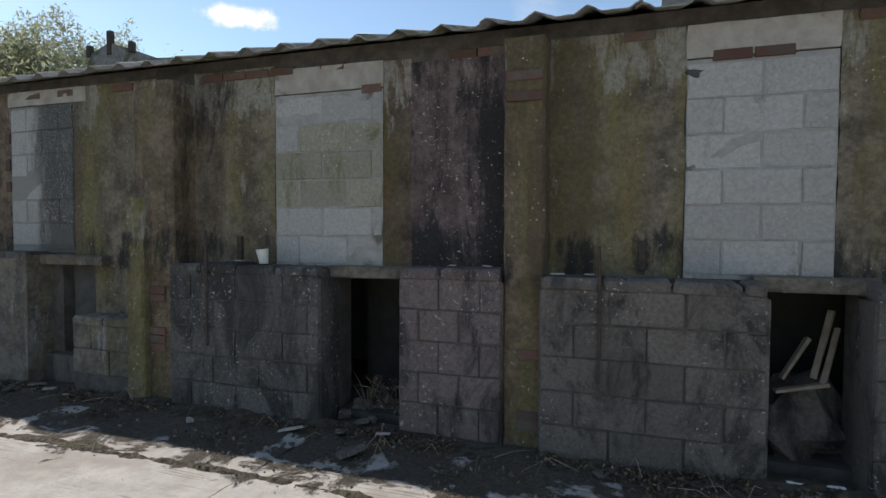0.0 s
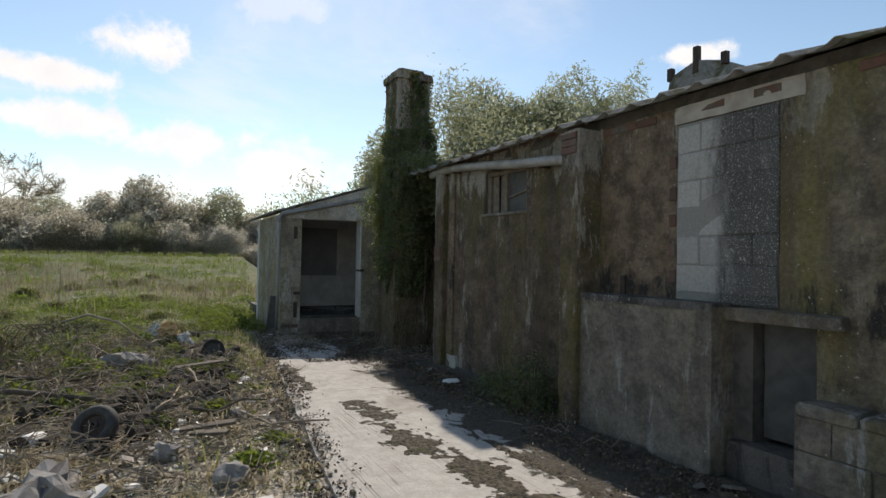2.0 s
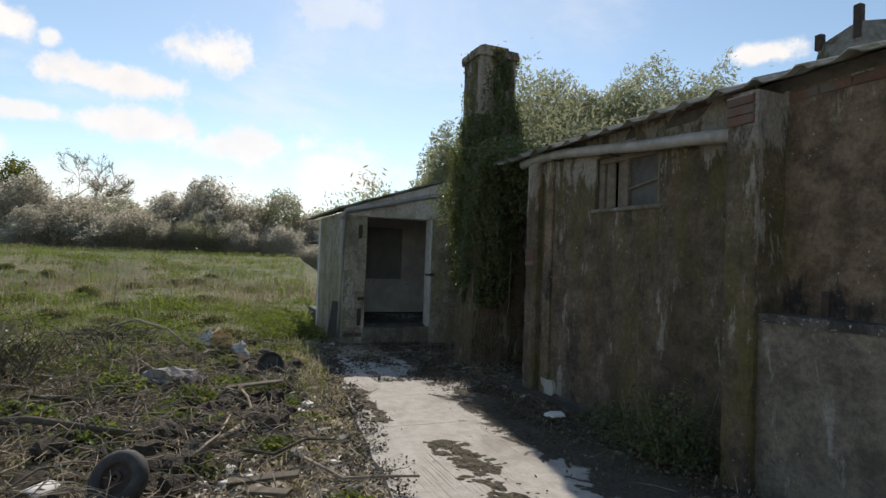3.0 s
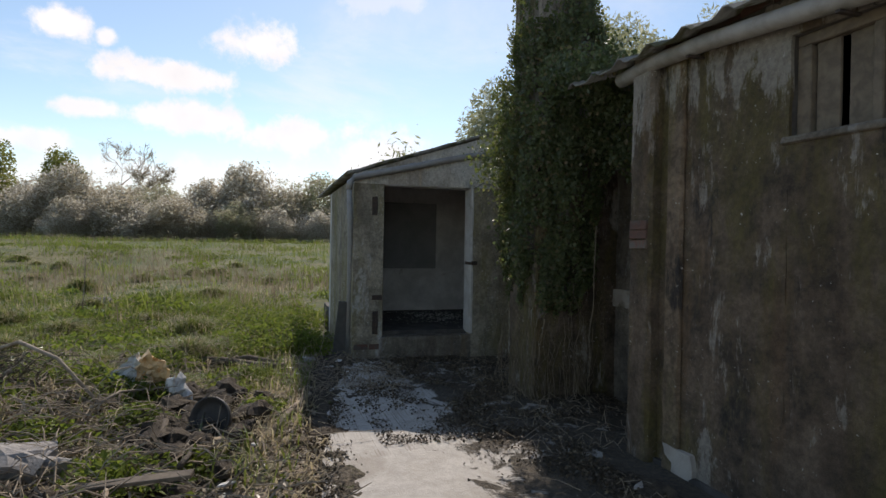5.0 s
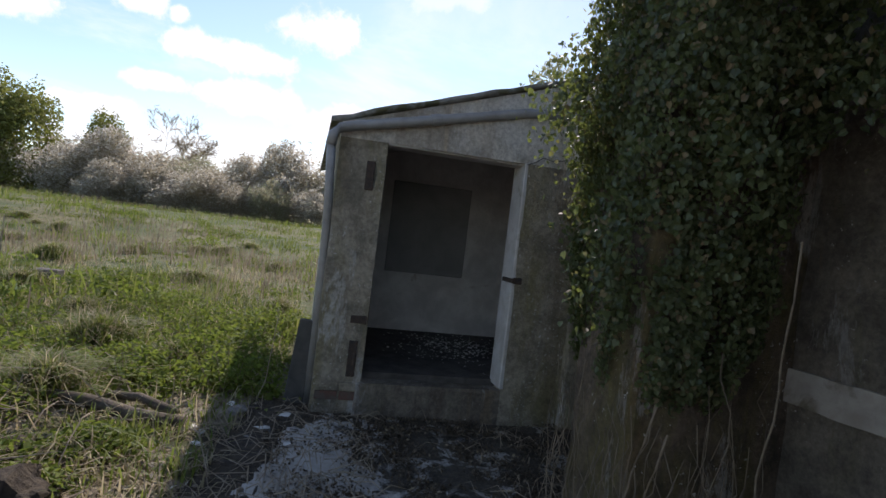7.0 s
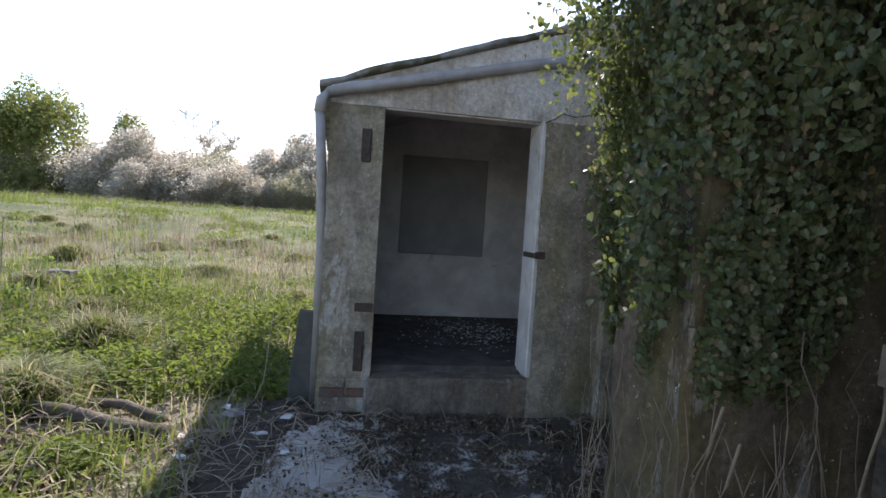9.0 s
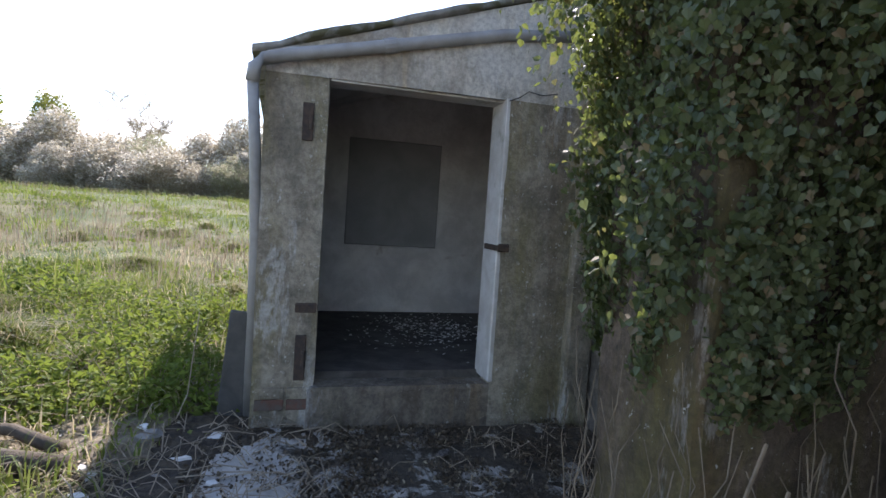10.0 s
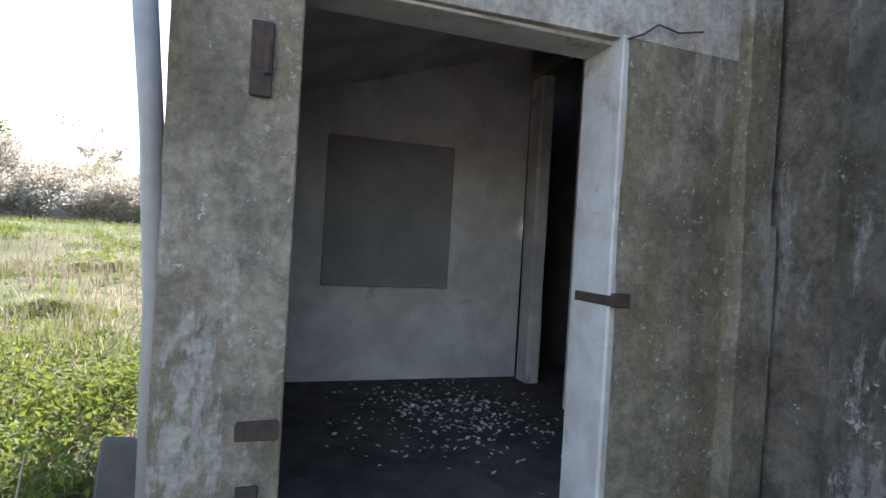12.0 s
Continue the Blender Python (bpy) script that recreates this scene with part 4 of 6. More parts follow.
tagged(part("timber_post", Shape().column(-14.04, -13.9, 4.62, 4.82, -0.03, 1.6, 10, 0.005, 0.012), SHED_WALL), "slim pale cement post beside the shed doorway", "post")
tagged(part("timber_post", Shape().column(-14.03, -13.92, 4.63, 4.81, 1.6, 2.9, 10, 0.005, 0.012), SHED_WALL), "slim grey post beside the shed doorway", "post")


# ---- vegetation ----
def leaves(centres, normals, size, rng, spread=0.35, long=1.0, fold=0.25):
    """Small two-piece leaves: a folded diamond for each centre."""
    n = len(centres)
    normals = normals + rng.normal(0, spread, (n, 3))
    normals /= np.linalg.norm(normals, axis=1)[:, None] + 1e-9
    r = rng.normal(0, 1, (n, 3))
    a = np.cross(normals, r)
    a /= np.linalg.norm(a, axis=1)[:, None] + 1e-9
    b = np.cross(normals, a)
    s = (size * rng.uniform(0.6, 1.35, n))[:, None]
    p0, p1 = centres - a * s * long, centres + a * s * long
    q0, q1 = centres + b * s * 0.62 + normals * s * fold, centres - b * s * 0.62 + normals * s * fold
    v = np.stack([p0, q0, p1, q1], 1).reshape(-1, 3)
    i = np.arange(n)[:, None] * 4
    return v, np.concatenate([i + np.array([[0, 1, 2]]), i + np.array([[0, 2, 3]])])


def lobed(centres, normals, size, rng, spread):
    """Ivy leaves: a broad lobed outline, slightly folded along the midrib, tip hanging down."""
    n = len(centres)
    normals = normals + rng.normal(0, spread, (n, 3))
    normals /= np.linalg.norm(normals, axis=1)[:, None] + 1e-9
    down = np.tile([[0.0, 0.0, -1.0]], (n, 1)) + rng.normal(0, 0.45, (n, 3))
    a = down - normals * np.sum(down * normals, axis=1)[:, None]
    a /= np.linalg.norm(a, axis=1)[:, None] + 1e-9
    b = np.cross(normals, a)
    s = (size * rng.uniform(0.55, 1.4, n))[:, None]
    out = []
    for u, w, h in ((-0.55, 0.0, 0.0), (-0.75, 0.5, 0.12), (0.0, 0.85, 0.2), (1.15, 0.0, 0.0), (0.0, -0.85, 0.2), (-0.75, -0.5, 0.12)):
        out.append(centres + (a * u + b * w + normals * h) * s)
    v = np.stack(out, 1).reshape(-1, 3)
    i = np.arange(n)[:, None] * 6
    return v, np.concatenate([i + np.array([[0, q, q + 1]]) for q in range(1, 5)])


def blades(roots, height, width, rng, lean=0.35):
    """Grass: one bent blade of three triangles at each root."""
    n = len(roots)
    ang = rng.uniform(0, 2 * math.pi, n)
    d = np.stack([np.cos(ang), np.sin(ang), np.zeros(n)], 1)
    side = np.stack([-np.sin(ang), np.cos(ang), np.zeros(n)], 1)
    h = (np.asarray(height) * rng.uniform(0.45, 1.3, n))[:, None]
    w = (width * rng.uniform(0.6, 1.4, n))[:, None]
    l = rng.uniform(0.1, 1.0, n)[:, None] * lean
    up = np.array([[0, 0, 1.0]])
    m = roots + d * h * l * 0.4 + up * h * 0.6
    t = roots + d * h * l * 1.3 + up * h * (1 - 0.35 * l)
    v = np.stack([roots - side * w, roots + side * w, m - side * w * 0.7, m + side * w * 0.7, t], 1).reshape(-1, 3)
    i = np.arange(n)[:, None] * 5
    return v, np.concatenate([i + np.array([[0, 1, 3]]), i + np.array([[0, 3, 2]]), i + np.array([[2, 3, 4]])])


def heights(p):
    return np.array([rise(a, b) for a, b in p])


def scatter(n, x0, x1, y0, y1, rng, keep=None):
    p = np.stack([rng.uniform(x0, x1, n), rng.uniform(y0, y1, n)], 1)
    if keep is not None:
        p = p[np.array([keep(a, b) for a, b in p])]
    return np.concatenate([p, heights(p)[:, None]], 1)


def off_yard(x, y):
    return path_edge(x) - y


def turf(x, y):
    """How green the ground is at a place: bare earth by the heap and the yard's rim."""
    n = noise.noise((x * 0.9, y * 0.9, 8)) + 0.6 * noise.noise((x * 2.7, y * 2.7, 3))
    bare = math.exp(-((x + 8.6) / 2.6) ** 2 - ((y - 0.4) / 1.7) ** 2)
    return 0.55 + 0.5 * n - 1.15 * bare - (0.9 if off_yard(x, y) < 0.2 else 0.0)


def in_shed(x, y):
    return -16.95 < x < -13.95 and y > 2.25


def lush(p, scale):
    """Height of the sward at each place: it grows in clumps with short turf between."""
    return np.array([max(0.3, 0.8 + 2.3 * noise.noise((x * scale, y * scale, 31)) + 0.9 * noise.noise((x * scale * 2.7, y * scale * 2.7, 12))) for x, y, _ in p])


rng = np.random.default_rng(11)
root = scatter(60000, -22, -7.0, -7.5, 2.3, rng, lambda x, y: off_yard(x, y) > 0.12 and not in_shed(x, y) and turf(x, y) > rng.uniform(-0.1, 0.9))
v, f = blades(root, lush(root, 0.8) * 0.15, 0.006, rng, 0.9)
tagged(raw("meadow_grass", v, f, GRASS), "lush green spring grass beside the yard", "grass", "", "stuff")
root = scatter(26000, -24, -7.0, -8.0, 2.3, rng, lambda x, y: off_yard(x, y) > 0.1 and not in_shed(x, y) and turf(x, y) + 0.3 * noise.noise((x, y, 40)) > rng.uniform(-0.3, 1.5))
v, f = blades(root, 0.2, 0.005, rng, 1.4)
tagged(raw("dead_grass", v, f, DRY), "straw-coloured dead grass among the green", "grass", "", "stuff")
root = scatter(46000, -13.6, -6.4, -3.5, 1.9, rng, lambda x, y: off_yard(x, y) > 0.03 and (y < 0.0 or rng.uniform(0, 1) < 0.4) and noise.noise((x * 1.4, y * 1.4, 14)) + 0.6 * noise.noise((x * 4, y * 4, 4)) > rng.uniform(-0.5, 0.7))
v, f = blades(root, 0.12, 0.006, rng, 2.6)
tagged(raw("heap_straw", v, f, DRY), "flattened straw and dead stalks over the earth", "straw", "", "stuff")
root = scatter(14000, -13.6, -6.4, -3.5, 1.9, rng, lambda x, y: off_yard(x, y) > 0.06 and noise.noise((x * 1.1, y * 1.1, 24)) + 0.6 * noise.noise((x * 3, y * 3, 4)) > rng.uniform(0.0, 0.6))
v, f = leaves(root + np.array([[0, 0, 0.02]]), np.tile([[0, 0, 1.0]], (len(root), 1)), 0.02, rng, 0.6)
tagged(raw("creeping_weeds", v, f, NETTLE), "low creeping green weeds on the earth", "weeds", "", "stuff")
root = scatter(70000, -62, -16, -45, 16, rng, lambda x, y: not (y > 2.2 and x > -17) and noise.noise((x * 0.25, y * 0.25, 1)) + 0.3 * noise.noise((x, y, 3)) > rng.uniform(-0.9, 0.3))
v, f = blades(root, lush(root, 0.5) * 0.27, 0.016, rng, 1.0)
tagged(raw("field_grass", v, f, GRASS), "rough green meadow grass across the field", "grass", "", "stuff")
root = scatter(80000, -60, -16, -45, 14, rng, lambda x, y: not (y > 2.2 and x > -17) and noise.noise((x * 0.18, y * 0.18, 7)) + 0.4 * noise.noise((x * 0.7, y * 0.7, 2)) + 0.5 * math.exp(-((x + 27) / 4.5) ** 2) > rng.uniform(0.1, 0.7))
v, f = blades(root, 0.45, 0.009, rng, 0.5)
tagged(raw("dry_field_stalks", v, f, STALK), "dry buff stalks standing in the field", "grass", "", "stuff")


# docks and nettles in lush patches over the near field
root = scatter(150000, -40, -14.2, -16, 4, rng, lambda x, y: not (y > 2.2 and x > -17) and 0.7 * noise.noise((x * 0.45, y * 0.45, 77)) + 0.7 * noise.noise((x * 1.5, y * 1.5, 21)) + (0.35 if x > -19 else 0.0) > rng.uniform(0.12, 0.5))
root[:, 2] += rng.uniform(0.0, 0.16, len(root)) * lush(root, 0.5)
v, f = leaves(root, np.tile([[0, 0, 1.0]], (len(root), 1)), 0.042, rng, 0.7)
tagged(raw("field_weeds", v, f, NETTLE), "broad-leaved weeds in lush green patches over the field", "weeds", "", "stuff")


def weeds(name, label, mat, x, y, r, h, n, size, seed, flat=0.7):
    """A leafy clump of weeds: stems with leaves on them."""
    rg = np.random.default_rng(seed)
    z = rise(x, y)
    ob = thing(name, label, "weeds", "leafy weeds", "", (x, y, z))
    d = rg.normal(0, 0.45, (n, 3))
    d[:, 2] = np.abs(rg.normal(0, 0.5, n))
    c = d * np.array([[r, r, h]])
    lift = np.clip(1 - np.hypot(c[:, 0], c[:, 1]) / (1.5 * r), 0.15, 1)
    c[:, 2] = np.minimum(c[:, 2], h * lift * rg.uniform(0.5, 1.1, n))
    v, f = leaves(c, np.tile([[0.0, 0.0, 1.0]], (n, 1)), size, rg, 0.7)
    raw("foliage", v, f, mat, ob)
    s = Shape()
    for _ in range(14):
        a, q = rg.uniform(0, 6.28), r * rg.uniform(0.1, 0.9)
        s.tube([(0.4 * q * math.cos(a), 0.4 * q * math.sin(a), -0.03), (q * math.cos(a), q * math.sin(a), h * rg.uniform(0.4, 0.9))], [0.005, 0.002], 4, False)
    tagged(part("stemwork", s, TWIG, ob), "", "", "", "stuff")


k = 0
for x, y, r, h, n in ((-14.6, 1.75, 0.55, 0.42, 1500), (-15.4, 1.5, 0.8, 0.5, 2200), (-14.7, 0.9, 0.6, 0.36, 1500), (-16.6, 1.2, 1.0, 0.45, 2200), (-15.6, 0.3, 0.8, 0.34, 1700),
                      (-16.4, -0.6, 0.9, 0.32, 1500), (-14.2, -0.2, 0.5, 0.22, 900), (-18.2, 0.4, 1.0, 0.4, 1600), (-12.35, -0.2, 0.42, 0.26, 1200), (-12.0, 0.4, 0.3, 0.2, 700),
                      (-11.0, -0.1, 0.35, 0.24, 800), (-9.4, 0.0, 0.3, 0.2, 500), (-18.0, -1.8, 1.0, 0.35, 1500), (-20.0, -0.6, 1.2, 0.4, 1600), (-13.1, 1.2, 0.3, 0.16, 600),
                      (-17.4, 2.0, 0.7, 0.5, 1500), (-13.4, -1.5, 0.5, 0.25, 800), (-10.4, 0.5, 0.4, 0.2, 900), (-10.9, -0.9, 0.5, 0.25, 1000), (-9.6, -1.1, 0.4, 0.2, 700), (-11.6, -0.6, 0.4, 0.25, 900), (-12.8, 0.7, 0.35, 0.18, 700), (-11.9, 1.35, 0.22, 0.12, 400), (-9.9, 1.0, 0.2, 0.1, 300), (-8.2, -0.6, 0.25, 0.12, 300), (-7.5, 3.72, 0.42, 0.75, 1800), (-7.95, 3.75, 0.42, 0.6, 1400), (-8.6, 3.85, 0.3, 0.3, 500),
                      (-9.1, 0.35, 0.22, 0.16, 420), (-8.6, 0.75, 0.2, 0.12, 380), (-9.8, 0.15, 0.28, 0.24, 650), (-10.6, 0.95, 0.2, 0.14, 380), (-11.4, 0.45, 0.3, 0.24, 700), (-12.1, 0.1, 0.35, 0.3, 1000), (-12.5, 1.0, 0.3, 0.18, 600), (-8.9, -0.5, 0.3, 0.2, 600),
                      (-7.0, 0.85, 0.16, 0.07, 260), (-7.5, 1.1, 0.15, 0.06, 220), (-8.3, 0.2, 0.2, 0.1, 300), (-10.2, -0.5, 0.3, 0.25, 700), (-13.5, 0.3, 0.4, 0.3, 900), (-13.0, -0.7, 0.4, 0.3, 900), (-9.3, 1.15, 0.16, 0.08, 250)):
    k += 1
    weeds("weed_clump", "leafy green nettles and weeds" if y < 3 else "grey-green weeds at the foot of the wall", NETTLE if y < 3 else IVY, x, y, r, h, n, 0.026 if y < 3 else 0.02, 50 + k)


def tussock(seed):
    rg = np.random.default_rng(seed)
    ob = thing("grass_tussock", "tall tussock of rough meadow grass", "grass", "grass tussocks")
    n = 900
    r = np.abs(rg.normal(0, 0.22, n))
    a = rg.uniform(0, 6.28, n)
    p = np.stack([r * np.cos(a), r * np.sin(a), -0.02 + 0.1 * np.exp(-(r / 0.25) ** 2)], 1)
    v, f = blades(p, 0.34, 0.006, rg, 1.1)
    tagged(raw("sward", v, f, GRASS, ob), "", "", "", "stuff")
    v, f = blades(p[:350], 0.38, 0.005, rg, 1.5)
    tagged(raw("thatch", v, f, DRY, ob), "", "", "", "stuff")
    return ob


tufts = [tussock(70 + q) for q in range(3)]
for q in range(44):
    far = q > 22
    x, y = (rng.uniform(-32, -17), rng.uniform(-16, 3)) if far else (rng.uniform(-19, -11.5), rng.uniform(-6, 1.2))
    if in_shed(x, y) or off_yard(x, y) < 0.4:
        x, y = rng.uniform(-24, -17.5), rng.uniform(-8, 0.5)
    sc = rng.uniform(0.7, 1.5) * (0.8 if far else 0.75)
    m = Matrix.LocRotScale((x, y, rise(x, y)), Euler((0, 0, rng.uniform(0, 6.28))), None)
    ob = tufts[q] if q < 3 else copy_thing(tufts[q % 3], m)
    ob.matrix_basis = m @ Matrix.Diagonal((sc, sc, sc * rng.uniform(0.6, 1.0), 1))


# ---- trees ----
def limbs(rg, base, height, spread, levels, count, trunk_r, bushy=False):
    """Branch lines (points, radii) grown from the base, and the tips that carry leaves."""
    lines, tips = [], []

    def grow(p, d, length, r, level):
        pts, rad = [p], [r]
        n = 4
        for i in range(n):
            d = (d + Vector(rg.normal(0, 0.13, 3)) + Vector((0, 0, 0.05))).normalized()
            p = p + d * (length / n)
            pts.append(p)
            rad.append(r * (1 - 0.55 * (i + 1) / n))
            if level >= levels - 1:
                tips.append((tuple(p), tuple(d)))
        lines.append((pts, rad, level))
        if level < levels:
            for _ in range(count):
                j = int(rg.integers(2, n + 1))
                a = Vector(rg.normal(0, 1, 3))
                q = (d + a.normalized() * rg.uniform(0.5, 0.95) * spread).normalized()
                grow(pts[j], q, length * rg.uniform(0.55, 0.8), rad[j] * 0.62, level + 1)

    if bushy:
        for _ in range(7):
            a = rg.uniform(0, 6.28)
            grow(Vector(base) + Vector((math.cos(a), math.sin(a), 0)) * rg.uniform(0, 0.25) * height, Vector((math.cos(a) * 0.6, math.sin(a) * 0.6, 1)).normalized(), height * rg.uniform(0.35, 0.5), trunk_r, 1)
    else:
        grow(Vector(base), Vector((0, 0, 1)), height * 0.42, trunk_r, 0)
    return lines, tips


def tree(name, label, category, group, seed, at, height, spread, levels, count, trunk_r, leaf_mats, per_tip, size, scatter_r, bushy=False, long=1.0, dome=None):
    rg = np.random.default_rng(seed)
    ob = thing(name, label, category, group, "", at)
    lines, tips = limbs(rg, (0, 0, -0.1), height, spread, levels, count, trunk_r, bushy)
    s, twigs = Shape(), Shape()
    for pts, rad, level in lines:
        if level == 0:
            s.tube(pts, rad, 9, False)
        else:
            twigs.tube(pts, [max(0.008 if height < 8.5 else 0.022, r) for r in rad], 5 if level == 1 else 3, False)
    if s.v:
        part("trunk", s, BARK, ob)
    tagged(part("branchwork", twigs, TWIG, ob), "", "", "", "stuff")
    tp, td = np.array([t for t, _ in tips]), np.array([d for _, d in tips])
    for nm, mat, n in leaf_mats:
        i = rg.integers(0, len(tp), n)
        c = tp[i] + rg.normal(0, scatter_r, (n, 3))
        if dome:
            # part of the crown fills an uneven dome down to the ground
            m = int(n * 0.6)
            d = rg.normal(0, 1, (m, 3))
            d[:, 2] = np.abs(d[:, 2])
            d /= np.linalg.norm(d, axis=1)[:, None]
            k = np.array([1 + 0.24 * noise.noise(Vector(q) * 2.1 + Vector((seed, 0, 0))) + 0.14 * noise.noise(Vector(q) * 5.3) for q in d])
            c[:m] = d * (k * rg.uniform(0.55, 1.0, m) ** 0.5)[:, None] * np.array([[dome[0], dome[0], dome[1]]])
        c[:, 2] = np.maximum(c[:, 2], 0.05)
        v, f = leaves(c, td[i], size, rg, 0.8, long)
        tagged(raw(nm, v, f, mat, ob), "", "", "", "stuff")
    return ob


# blackthorn hedge in blossom, far across the field
thorns = [tree("blackthorn_bush", lab, "bush", "far hedge bushes", 200 + q, (0, 0, 0), 5.6, 1.0, 4, 3, 0.09, mats, 0, 0.085, 0.4, True, 1.5, dm)
          for q, (lab, mats, dm) in enumerate((
              ("blackthorn bush thick with white spring blossom", (("blossom", BLOSSOM, 8500), ("twig_spray", GREYTWIG, 5500)), (2.7, 5.6)),
              ("tall blackthorn bush in greyish blossom", (("blossom", BLOSSOM, 6500), ("twig_spray", GREYTWIG, 7500)), (2.3, 6.4)),
              ("tan twiggy bush just breaking bud", (("blossom", BLOSSOM, 3500), ("twig_spray", GREYTWIG, 10500)), (3.1, 5.2)),
              ("olive bush in young leaf in the hedge", (("leafage", WILLOW, 8000), ("twig_spray", GREYTWIG, 6000)), (2.8, 5.9))))]
spots = []
y = -18.0
while y < 26:
    spots.append((-63 + rng.uniform(-1.5, 1.5) + 0.1 * y, y, rng.uniform(0.84, 1.14) * (0.92 if y < -5 else 1.05)))
    y += rng.uniform(2.2, 3.8)
y = -46.0
while y < -17:
    spots.append((-66 + rng.uniform(-2, 2) + 0.1 * y, y, rng.uniform(0.65, 0.9)))
    y += rng.uniform(2.0, 3.2)
y = -14.0
while y < 20:
    spots.append((-58.5 + rng.uniform(-1.2, 1.2) + 0.1 * y, y, rng.uniform(0.2, 0.75)))
    y += rng.uniform(1.6, 4.0)
for q, (x, y, sc) in enumerate(spots):
    src = thorns[q] if q < 4 else thorns[int(rng.choice([0] if sc < 0.42 else [0, 0, 1, 1, 2, 2, 3] if y > -17 else [2, 3, 3, 3]))]
    wide = sc * rng.uniform(1.0, 1.3)
    m = Matrix.LocRotScale((x, y, rise(x, y) - 0.1), Euler((0, 0, rng.uniform(0, 6.28))), None)
    ob = src if q < 4 else copy_thing(src, m)
    ob.matrix_basis = m @ Matrix.Diagonal((wide, wide, sc, 1))

tree("bare_tree", "tall bare tree behind the blossoming hedge", "tree", "", 31, (-74, -15.3, 1.4), 13.2, 1.0, 6, 3, 0.3, (("bud_haze", GREYTWIG, 2500),), 0, 0.06, 0.25, False, 2.0)
tree("green_tree", "round broad tree in fresh yellow-green leaf", "tree", "", 32, (-68, -24.5, 1.4), 9.6, 0.95, 5, 3, 0.3, (("crown", SPRING, 26000),), 0, 0.15, 0.5, False, 1.0, (4.6, 10.2))
tree("green_tree", "small tree in fresh yellow-green leaf", "tree", "", 33, (-70, -17.3, 1.4), 7.6, 0.9, 4, 3, 0.2, (("crown", SPRING, 14000),), 0, 0.14, 0.55, False, 1.0, (2.6, 8.4))
tree("willow_tree", "large willow breaking into pale leaf behind the farm building", "tree", "", 34, (-22.5, 12.6, 0), 6.6, 1.0, 5, 3, 0.2, (("crown", WILLOW, 120000),), 0, 0.042, 0.3, True, 2.3, (3.3, 8.3))
tree("willow_tree", "broad willow breaking into pale leaf behind the farm building", "tree", "", 36, (-22.0, 17.2, 0), 8.0, 1.0, 5, 3, 0.2, (("crown", WILLOW, 120000),), 0, 0.042, 0.3, True, 2.3, (4.0, 9.8))
tree("willow_tree", "willow in pale leaf between two larger ones", "tree", "", 37, (-22.2, 14.6, 0), 6.8, 1.0, 5, 3, 0.15, (("crown", WILLOW, 70000),), 0, 0.042, 0.3, True, 2.3, (2.6, 8.9))
tree("willow_tree", "smaller willow in pale leaf behind the shed", "tree", "", 35, (-22.5, 8.2, 0), 4.6, 1.0, 5, 3, 0.13, (("crown", WILLOW, 55000),), 0, 0.04, 0.28, True, 2.2, (2.1, 6.1))


